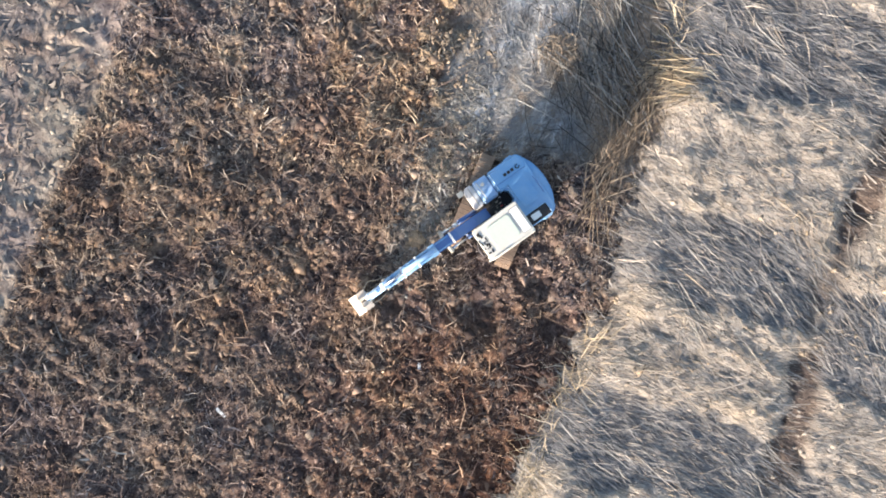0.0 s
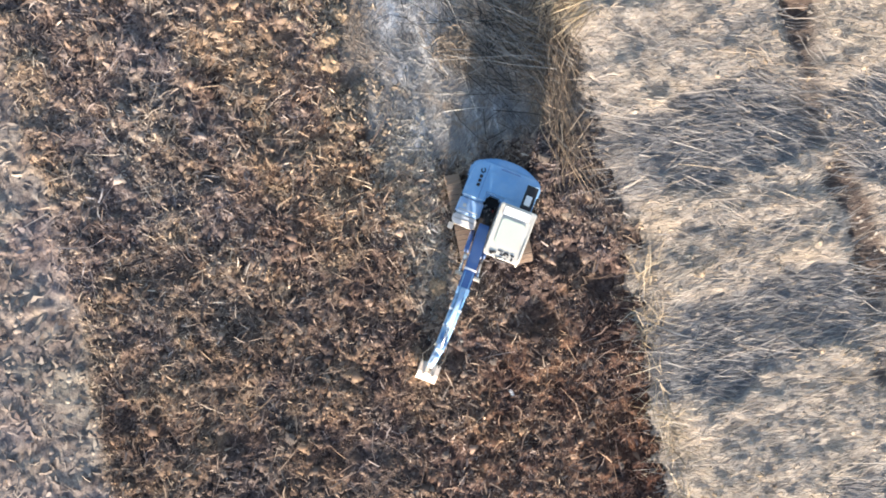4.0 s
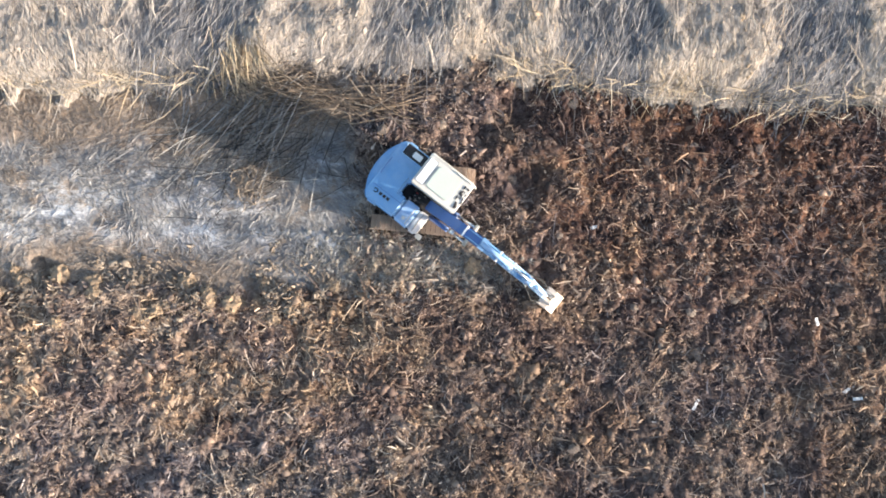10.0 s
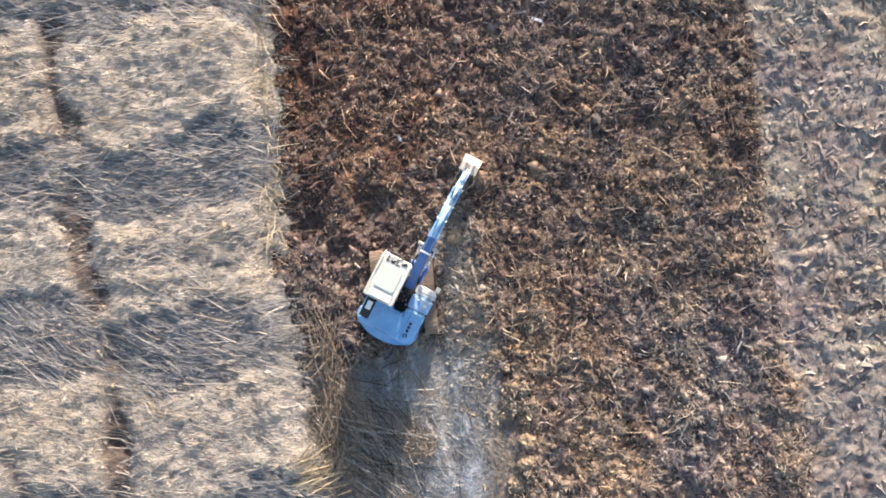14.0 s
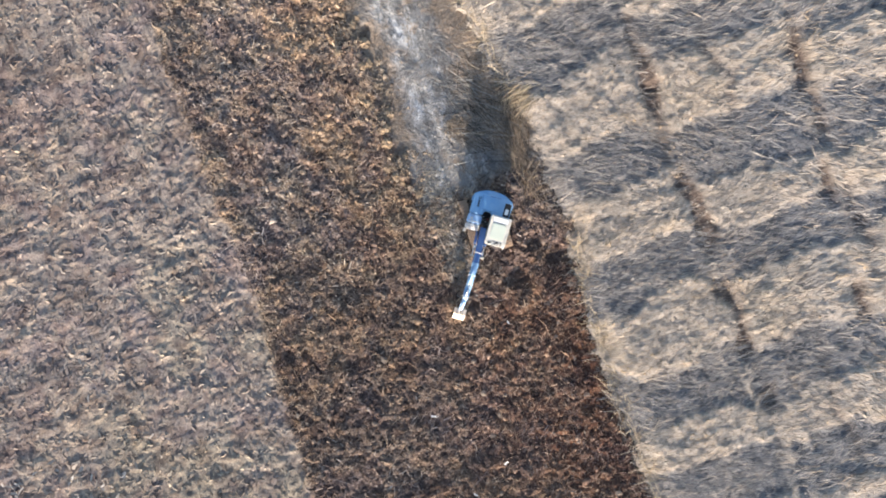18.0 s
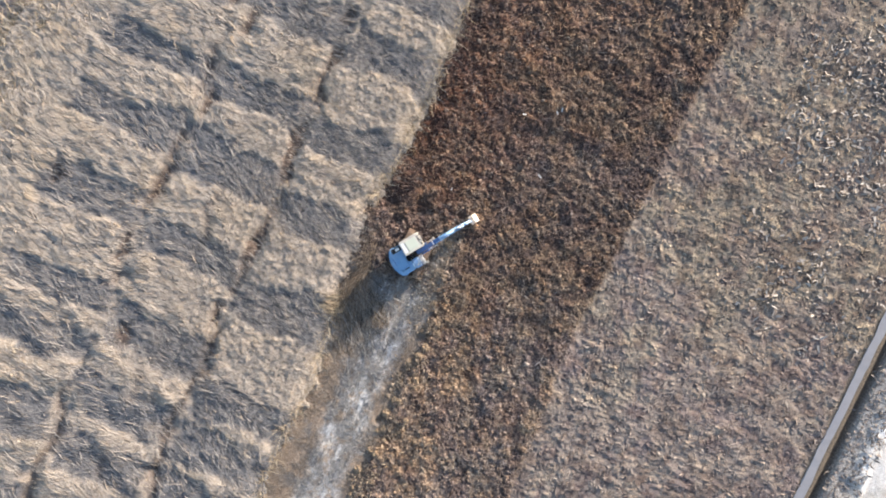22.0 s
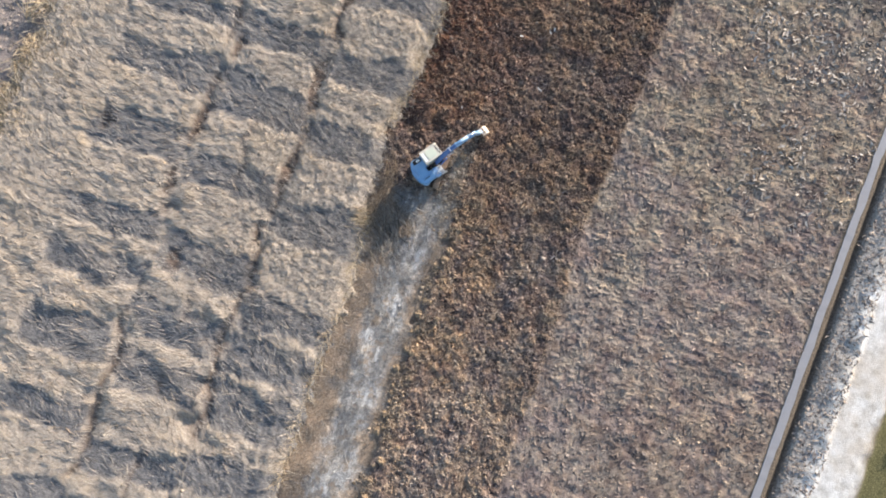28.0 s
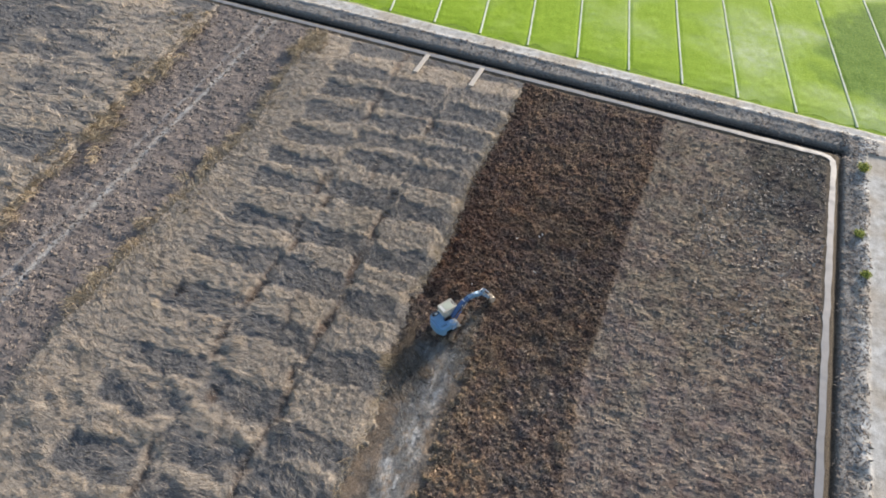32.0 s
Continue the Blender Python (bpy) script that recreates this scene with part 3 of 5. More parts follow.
# lodged reeds, laid mostly across the field, at two sizes
pieces = []
for count, (x0, x1, y0, y1), ln, wd in ((70000, (-16, -2.2, -15, 20), (0.08, 0.4), (0.01, 0.022)), (2600, (-16, -2.2, -15, 20), (1.0, 2.8), (0.012, 0.026)), (80000, (-40, -2, -34, 44), (0.35, 1.3), (0.018, 0.045)), (9000, (-90, -52, -10, 50), (0.5, 1.4), (0.08, 0.14))):
    x, y, h = keep(*scatter(count, x0, x1, y0, y1), "reeds")
    k = rng.uniform(0, 1, len(x)) > np.maximum(0.75 * band_shade(x, y), 0.8 * bare_lines(x, y))
    k = k & ((x0 > -20) | far_off(x, y))
    x, y = x[k], y[k]
    z = reed_height(x, y)
    lay = 2.85 + 0.5 * fbm(x, y, 0.16, 2, 31) * 2 + rng.normal(0, 0.36, len(x)) + math.pi * (rng.uniform(0, 1, len(x)) < 0.3)
    length = rng.uniform(*ln, len(x))
    mid = reed_height(x + np.cos(lay) * length * 0.5, y + np.sin(lay) * length * 0.5)
    lift = np.clip(2 * (mid - z), -0.5, 0.5) + rng.uniform(-0.05, 0.22, len(x))
    pieces.append(blades(x, y, z - 0.02, lay, length, rng.uniform(*wd, len(x)), lift, 0.06))
stuff("reeds", pieces, STRAW, "dry straw-coloured reed stems lying tangled over the hummocks", "reeds")

# soft plumes over the pale reeds
pieces = []
for count, (x0, x1, y0, y1), rr in ((2600, (-16, -2.2, -15, 20), (0.06, 0.13)), (1500, (-40, -2, -34, 44), (0.1, 0.2))):
    x, y, h = keep(*scatter(count, x0, x1, y0, y1), "reeds")
    k = rng.uniform(0, 1, len(x)) > 0.95 * band_shade(x, y)
    x, y = x[k], y[k]
    r = rng.uniform(*rr, len(x))
    pieces.append(lumps(x, y, reed_height(x, y) + rng.uniform(-0.3, 0.0, len(x)) * r, r, 0.16))
stuff("reed_plumes", pieces, straw_material("reed_plume", [(0.0, (0.27, 0.23, 0.19)), (0.5, (0.34, 0.293, 0.245)), (1.0, (0.4, 0.347, 0.292))], 0.95, ((0.22, 0.5, 0.8, (1.0, 0.84, 0.62)),), 0.6), "fluffy pale reed plumes matted over the bed", "reeds", True)

# reeds in the bands, coloured grey to carry the shade there
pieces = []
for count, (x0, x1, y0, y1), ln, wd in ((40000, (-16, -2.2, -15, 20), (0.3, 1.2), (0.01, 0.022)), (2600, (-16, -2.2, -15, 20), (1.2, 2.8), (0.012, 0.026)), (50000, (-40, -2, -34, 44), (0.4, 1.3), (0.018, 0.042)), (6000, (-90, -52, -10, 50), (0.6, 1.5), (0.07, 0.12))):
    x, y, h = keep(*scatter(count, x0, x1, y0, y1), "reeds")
    k = (rng.uniform(0, 1, len(x)) < band_shade(x, y)) & ((x0 > -20) | far_off(x, y))
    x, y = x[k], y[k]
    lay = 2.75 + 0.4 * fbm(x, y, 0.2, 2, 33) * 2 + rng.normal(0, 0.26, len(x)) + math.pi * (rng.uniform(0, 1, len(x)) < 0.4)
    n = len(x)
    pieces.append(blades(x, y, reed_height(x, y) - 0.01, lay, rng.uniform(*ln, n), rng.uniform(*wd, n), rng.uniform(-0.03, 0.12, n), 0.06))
stuff("flattened_reeds", pieces, straw_material("shaded_reed", [(0.0, (0.06, 0.058, 0.058)), (0.4, (0.152, 0.147, 0.148)), (0.75, (0.265, 0.255, 0.248)), (1.0, (0.46, 0.425, 0.38))], 0.75, (), 0.5), "low-lying reeds in bands, shade put into their grey colour", "reeds")

# tufts standing along the cut edge and the far edge of the reeds
x, y = rng.normal(0, 0.35, 1500), rng.uniform(-30, 40, 1500)
x = reed_edge(y) - 0.3 + 0.6 * x
k = (y > 3) | (y < -7)
x, y = x[k], y[k]
n = len(x)
tuft = straw_material("edge_reed", [(0.0, (0.24, 0.175, 0.11)), (0.4, (0.4, 0.31, 0.2)), (0.8, (0.52, 0.42, 0.29)), (1.0, (0.6, 0.51, 0.38))])
pieces = [blades(x, y, 0.3 + 0 * x, rng.uniform(0, 6.28, n), rng.uniform(0.4, 1.5, n), 0.022 + 0 * x, rng.uniform(0.2, 0.7, n))]
for count, at, wide in ((270, lambda q: lane_edge(q) + 0.9, 1.0), (170, lambda q: -54.6 + 0 * q, 1.8)):
    cy = rng.uniform(-12, 44, count)
    cx = at(cy) + rng.normal(0, wide, count)
    for px, py in zip(cx, cy):
        n = 44
        lean_to = rng.uniform(0, 6.28)
        q = rng.normal(0, 0.32, (n, 2))
        ang = lean_to + rng.normal(0, 0.7, n)
        pieces.append(blades(px + q[:, 0], py + q[:, 1], np.full(n, 0.5), ang, rng.uniform(0.6, 1.7, n), rng.uniform(0.035, 0.08, n), rng.uniform(0.0, 0.55, n), 0.08))
stuff("reed_tufts", pieces, tuft, "pale orange-brown reed tufts leaning along the bed's edges", "reeds")

# clods, torn leaf shards and chips on the dug strip
def patchy(x, y, h, scale, seed, cut=0.0):
    k = fbm(x, y, scale, 3, seed) + 0.45 * rng.uniform(-1, 1, len(x)) > cut
    return x[k], y[k], h[k]


pieces, chips = [], []
for count, (x0, x1, y0, y1), rr, wd in ((22000, (-5, 18, -16, 20), (0.05, 0.22), (0.018, 0.04)), (15000, (-5, 19, -45, 43), (0.1, 0.26), (0.045, 0.09))):
    x, y, h = patchy(*keep(*scatter(count, x0, x1, y0, y1), "dug"), 0.7, 71, -0.25)
    r = rr[0] + (rr[1] - rr[0]) * rng.uniform(0, 1, len(x)) ** 2.6
    pieces.append(lumps(x, y, h - 0.1 * r, r, 0.42))
    big = 1.0 if x1 == 18 else 1.7
    x, y, h = keep(*scatter(int(count * 0.35), x0, x1, y0, y1), "dug", 0.9)
    pieces.append(blades(x, y, h - 0.03, rng.uniform(0, 6.28, len(x)), big * rng.uniform(0.06, 0.2, len(x)), big * rng.uniform(0.03, 0.09, len(x)), big * rng.uniform(0.0, 0.15, len(x)), 0.25))
    x, y, h = patchy(*keep(*scatter(int(count * 0.7), x0, x1, y0, y1), "dug", 0.9), 0.5, 72, 0.0)
    chips.append(blades(x, y, h + rng.uniform(0.0, 0.08, len(x)), rng.uniform(0, 6.28, len(x)), rng.uniform(0.1, 0.45, len(x)) * (1 + 2 * wd[0]), rng.uniform(*wd, len(x)) * 0.8, rng.uniform(-0.02, 0.12, len(x)), 0.12))
x, y, h = keep(*scatter(16000, -5, 18, -16, 20), "dug")
chips.append(blades(x, y, h + rng.uniform(0.0, 0.06, len(x)), rng.uniform(0, 6.28, len(x)), rng.uniform(0.06, 0.2, len(x)), rng.uniform(0.012, 0.026, len(x)), rng.uniform(-0.03, 0.06, len(x)), 0.3))
x, y, h = keep(*scatter(2000, -4, 18, -16, 20), "dug")
chips.append(blades(x, y, h + 0.06, rng.uniform(0, 6.28, len(x)), rng.uniform(0.6, 1.5, len(x)), rng.uniform(0.015, 0.03, len(x)), rng.uniform(0.0, 0.12, len(x)), 0.1))
# torn flakes of root and leaf, in clumps that lie one way
x, y, h = patchy(*keep(*scatter(150000, -5, 18, -16, 20), "dug"), 1.1, 76, -0.08)
n = len(x)
ang = 3.4 * fbm(x, y, 0.9, 2, 77) + rng.normal(0, 0.8, n)
chips.append(blades(x, y, h + rng.uniform(-0.02, 0.07, n), ang, rng.uniform(0.05, 0.2, n), 0.012 + 0.04 * rng.uniform(0, 1, n) ** 2, rng.uniform(0.0, 0.12, n), 0.12))
x, y, h = keep(*scatter(30000, -5, 19, -45, 43), "dug")
k = (y < -15) | (y > 19)
x, y, h = x[k], y[k], h[k]
n = len(x)
chips.append(blades(x, y, h, 3.4 * fbm(x, y, 0.9, 2, 77) + rng.normal(0, 0.8, n), rng.uniform(0.15, 0.4, n), rng.uniform(0.03, 0.1, n), rng.uniform(0.0, 0.16, n), 0.2))
x, y, h = keep(*scatter(7000, -5, 19, -40, 43), "dug")
n = len(x)
chips.append(blades(x, y, h + 0.03, 3.4 * fbm(x, y, 0.9, 2, 77) + rng.normal(0, 0.9, n), rng.uniform(0.25, 0.6, n), rng.uniform(0.03, 0.06, n), rng.uniform(0.0, 0.14, n), 0.15))
# tufts of torn root fibres
x, y, h = keep(*scatter(3800, -5, 18, -16, 20), "dug")
x, y, h = np.repeat(x, 9) + rng.normal(0, 0.06, 9 * len(x)), np.repeat(y, 9) + rng.normal(0, 0.06, 9 * len(x)), np.repeat(h, 9)
n = len(x)
stuff("root_tufts", [blades(x, y, h, rng.uniform(0, 6.28, n), rng.uniform(0.06, 0.3, n), rng.uniform(0.01, 0.024, n), rng.uniform(0.02, 0.2, n), 0.2)], straw_material("root_fibres", [(0.0, (0.1, 0.078, 0.067)), (0.5, (0.25, 0.2, 0.163)), (0.85, (0.4, 0.335, 0.275)), (1.0, (0.56, 0.5, 0.43))], 0.9, (), 0.5, True), "tufts of torn reed roots sticking out of the soil", "litter", tint=soil_tint)
stuff("clods", pieces, CLODS, "crumbled dark brown clods turned up by digging", "soil", False, soil_tint)
stuff("straw_chips", chips, CHIPS, "chopped reed roots and leaves mixed into the soil", "litter", tint=soil_tint)

# whitish chips towards the field's far corner
x, y, h = patchy(*keep(*scatter(4200, 23, 37, 6, 39), "stub"), 0.35, 75, 0.2)
n = len(x)
stuff("white_chips", [blades(x, y, h + 0.04, rng.uniform(0, 6.28, n), rng.uniform(0.2, 0.6, n), rng.uniform(0.08, 0.2, n), rng.uniform(0, 0.2, n), 0.25)], straw_material("white_chip", [(0.0, (0.22, 0.19, 0.165)), (0.6, (0.33, 0.292, 0.26)), (1.0, (0.44, 0.405, 0.37))]), "whitish dry root chips scattered on the stubble", "litter")

# torn orange root clumps along the lane's edge
x = 3.8 + rng.normal(0, 0.55, 7000)
y = rng.uniform(-32, -2.5, 7000)
k = fbm(x, y, 0.7, 2, 61) > 0.05
x, y = x[k], y[k]
h = plan(x, y)[1]
n = len(x)
torn = straw_material("torn_root", [(0.0, (0.13, 0.098, 0.073)), (0.5, (0.26, 0.203, 0.15)), (1.0, (0.37, 0.3, 0.23))], 0.95)
stuff("torn_roots", [blades(x, y, h + rng.uniform(0, 0.16, n), rng.uniform(0, 6.28, n), rng.uniform(0.06, 0.22, n), rng.uniform(0.02, 0.07, n), rng.uniform(-0.05, 0.16, n), 0.25), lumps(x[::5], y[::5], h[::5], rng.uniform(0.05, 0.2, len(x[::5])), 0.7)], torn, "orange-brown torn root clumps along the lane's edge", "soil")

# paler strip, west lane, trodden lane and banks
pieces, chips = [], []
for kind, count, (x0, x1, y0, y1), rr, wd in (("stub", 30000, (14, 38, -34, 43), (0.05, 0.2), (0.025, 0.06)), ("old", 16000, (2, 17, -45, 2), (0.07, 0.24), (0.03, 0.07)), ("west", 15000, (-56, -33, -25, 49), (0.14, 0.42), (0.06, 0.12)), ("bank", 19000, (-60, 44, 38, 56), (0.08, 0.3), (0.05, 0.1)), ("bank", 11000, (36, 44, -33, 40), (0.06, 0.3), (0.04, 0.1))):
    x, y, h = patchy(*keep(*scatter(count, x0, x1, y0, y1), kind), 0.6, 73, 0.05)
    r = rr[0] + (rr[1] - rr[0]) * rng.uniform(0, 1, len(x)) ** 2.4
    pieces.append(lumps(x, y, h - 0.12 * r, r, 0.34))
    x, y, h = keep(*scatter(count // 2, x0, x1, y0, y1), kind)
    pieces.append(blades(x, y, h - 0.02, rng.uniform(0, 6.28, len(x)), rng.uniform(0.2, 0.5, len(x)) * (0.6 if kind == "old" else 1), rng.uniform(0.08, 0.2, len(x)) * (0.4 if kind == "old" else 1), rng.uniform(0.0, 0.1, len(x)), 0.3))
    x, y, h = patchy(*keep(*scatter(count, x0, x1, y0, y1), kind), 0.45, 74, -0.1)
    chips.append(blades(x, y, h + 0.02, rng.uniform(0, 6.28, len(x)), rng.uniform(0.15, 0.5, len(x)), rng.uniform(*wd, len(x)) * 0.8, rng.uniform(0.0, 0.09, len(x)), 0.2))
stuff("pale_clods", pieces, PALE_CLODS, "dry grey-brown clods on the older cleared ground", "soil", True, soil_tint)
x, y, h = keep(*scatter(60000, -4, 4.5, -34, 3), "trod")
k = fbm(x, y, 0.8, 3, 41) + 0.6 * rng.uniform(-1, 1, len(x)) > -0.1
x, y, h = x[k], y[k], h[k]
lay = 1.35 + 1.6 * fbm(x, y, 0.6, 2, 42) + rng.normal(0, 0.6, len(x))
stuff("lane_litter", [blades(x, y, h + 0.01, lay, rng.uniform(0.1, 0.5, len(x)), rng.uniform(0.01, 0.028, len(x)), rng.uniform(0.0, 0.05, len(x)), 0.05)], straw_material("flattened_reed", [(0.0, (0.17, 0.156, 0.144)), (0.4, (0.25, 0.232, 0.21)), (0.8, (0.31, 0.29, 0.265)), (1.0, (0.4, 0.378, 0.348))], 0.8, (), 0.5, True), "pale flattened reed litter pressed by tracks", "litter", tint=lane_tint)
stuff("pale_chips", chips, straw_material("pale_straw", [(0.0, (0.15, 0.124, 0.11)), (0.5, (0.24, 0.204, 0.178)), (1.0, (0.34, 0.294, 0.257))], 0.85, (), 0.6, True), "dry straw scraps on the older cleared ground", "litter", tint=soil_tint)


# ---- builders ----
def part(name, bm, mat, parent=None, label="", m=None):
    """Links a bmesh as one mesh object under a thing or a part. m: where its parent sees it."""
    me = bpy.data.meshes.new(name)
    bm.normal_update()
    bm.to_mesh(me)
    bm.free()
    me.materials.append(mat)
    return again(name, me, parent, label, m)


def again(name, me, parent=None, label="", m=None):
    ob = new(name, me)
    if parent:
        ob.parent = parent
    if m is not None:
        ob.matrix_basis = m
    if label:
        ob["label"] = label
    return ob


def bevelled(bm, width, segments=2):
    if width:
        bmesh.ops.bevel(bm, geom=list(bm.edges), offset=width, segments=segments, affect="EDGES", clamp_overlap=True)
    return bm


def block(x0, x1, y0, y1, z0, z1, edge=0.02, segments=2, bm=None):
    own = bmesh.new()
    bmesh.ops.create_cube(own, size=1, matrix=Matrix.LocRotScale(((x0 + x1) / 2, (y0 + y1) / 2, (z0 + z1) / 2), None, (x1 - x0, y1 - y0, z1 - z0)))
    bevelled(own, edge, segments)
    return join(bm, own)


def join(bm, own):
    if bm is None:
        return own
    me = bpy.data.meshes.new("spare")
    own.to_mesh(me)
    own.free()
    bm.from_mesh(me)
    bpy.data.meshes.remove(me)
    return bm


def side_plate(outline, x0, x1, edge=0.015, bm=None):
    """A solid from an outline in the y-z plane, from x0 to x1."""
    own = bmesh.new()
    vs = [own.verts.new((x0, y, z)) for y, z in outline]
    f = own.faces.new(vs)
    ex = bmesh.ops.extrude_face_region(own, geom=[f])
    bmesh.ops.translate(own, vec=(x1 - x0, 0, 0), verts=[v for v in ex["geom"] if isinstance(v, bmesh.types.BMVert)])
    bmesh.ops.recalc_face_normals(own, faces=own.faces)
    bevelled(own, edge, 2)
    return join(bm, own)


def top_plate(outline, z0, z1, edge=0.03, segments=2, bm=None):
    """A solid from an outline in plan, from z0 to z1."""
    own = bmesh.new()
    f = own.faces.new([own.verts.new((x, y, z0)) for x, y in outline])
    ex = bmesh.ops.extrude_face_region(own, geom=[f])
    bmesh.ops.translate(own, vec=(0, 0, z1 - z0), verts=[v for v in ex["geom"] if isinstance(v, bmesh.types.BMVert)])
    bmesh.ops.recalc_face_normals(own, faces=own.faces)
    bevelled(own, edge, segments)
    return join(bm, own)


def rod(a, b, r, sides=12, r2=None, bm=None):
    own = bmesh.new()
    a, b = Vector(a), Vector(b)
    turn = (b - a).to_track_quat("Z", "Y").to_matrix().to_4x4()
    bmesh.ops.create_cone(own, cap_ends=True, segments=sides, radius1=r, radius2=r if r2 is None else r2, depth=(b - a).length, matrix=Matrix.Translation((a + b) / 2) @ turn)
    for f in own.faces:
        f.smooth = len(f.verts) == 4
    return join(bm, own)


def pipe(points, r, sides=7, bm=None):
    """A round hose through points, smoothed."""
    pts = [Vector(p) for p in points]
    for _ in range(2):
        pts = [pts[0]] + [q for a, b in zip(pts, pts[1:]) for q in (a.lerp(b, 0.25), a.lerp(b, 0.75))] + [pts[-1]]
    own = bmesh.new()
    rings = []
    for i, p in enumerate(pts):
        d = (pts[min(i + 1, len(pts) - 1)] - pts[max(i - 1, 0)]).normalized()
        u = d.orthogonal().normalized() if i == 0 else (u - d * u.dot(d)).normalized()
        w = d.cross(u)
        rings.append([own.verts.new(p + r * (math.cos(t) * u + math.sin(t) * w)) for t in (2 * math.pi * k / sides for k in range(sides))])
    for p, q in zip(rings, rings[1:]):
        for k in range(sides):
            own.faces.new((p[k], p[(k + 1) % sides], q[(k + 1) % sides], q[k])).smooth = True
    own.faces.new(rings[0][::-1])
    own.faces.new(rings[-1])
    return join(bm, own)


BLUE = painted("blue_paint", (0.14, 0.33, 0.56), (0.34, 0.46, 0.58), 0.32, 0.0, 1.3, 0.55, 0.001)
DEEP_BLUE = painted("deep_blue_paint", (0.05, 0.13, 0.34), (0.14, 0.2, 0.32), 0.4, 0.0, 2.0, 0.5, 0.001)
PALE_BLUE = painted("faded_blue_paint", (0.24, 0.42, 0.66), (0.5, 0.55, 0.6), 0.42, 0.0, 2.5, 0.7, 0.001)
CREAM = painted("cream_paint", (0.66, 0.63, 0.55), (0.46, 0.39, 0.31), 0.5, 0.0, 2.2, 0.5, 0.002)
HATCH = painted("pale_green_hatch", (0.56, 0.6, 0.5), (0.5, 0.52, 0.42), 0.35, 0.0, 1.5, 0.3, 0.001)
DUSTY = painted("dusty_deck", (0.66, 0.64, 0.62), (0.42, 0.36, 0.32), 0.65, 0.0, 3.0, 0.6, 0.002)
STEEL = painted("worn_steel", (0.5, 0.47, 0.42), (0.26, 0.19, 0.14), 0.45, 0.6, 3.0, 0.6, 0.003)
SHOE = painted("muddy_track_shoe", (0.34, 0.245, 0.18), (0.46, 0.36, 0.27), 0.8, 0.1, 4.0, 0.7, 0.006)
DARK = painted("dark_grease", (0.02, 0.02, 0.022), (0.07, 0.06, 0.055), 0.6, 0.2, 6.0, 0.6, 0.004)
BUCKET = painted("pale_worn_bucket", (0.68, 0.6, 0.52), (0.42, 0.33, 0.26), 0.5, 0.3, 3.0, 0.5, 0.004)
CHROME = painted("chrome_rod", (0.7, 0.7, 0.7), (0.5, 0.5, 0.5), 0.15, 1.0, 3.0, 0.2, 0.0005)
RUBBER = painted("black_hose", (0.02, 0.02, 0.02), (0.05, 0.05, 0.045), 0.55, 0.0, 5.0, 0.4, 0.001)
WHITE = painted("white_mark", (0.8, 0.8, 0.78), (0.6, 0.58, 0.55), 0.6, 0.0, 4.0, 0.3, 0.001)
RED = painted("red_valve", (0.5, 0.06, 0.05), (0.3, 0.1, 0.08), 0.5, 0.0, 4.0, 0.4, 0.001)
glass_m, gn, gl, gb = material("dark_glass", 0.06)
gb.inputs["Base Color"].default_value = (0.03, 0.045, 0.06, 1)
gb.inputs["Coat Weight"].default_value = 0.6


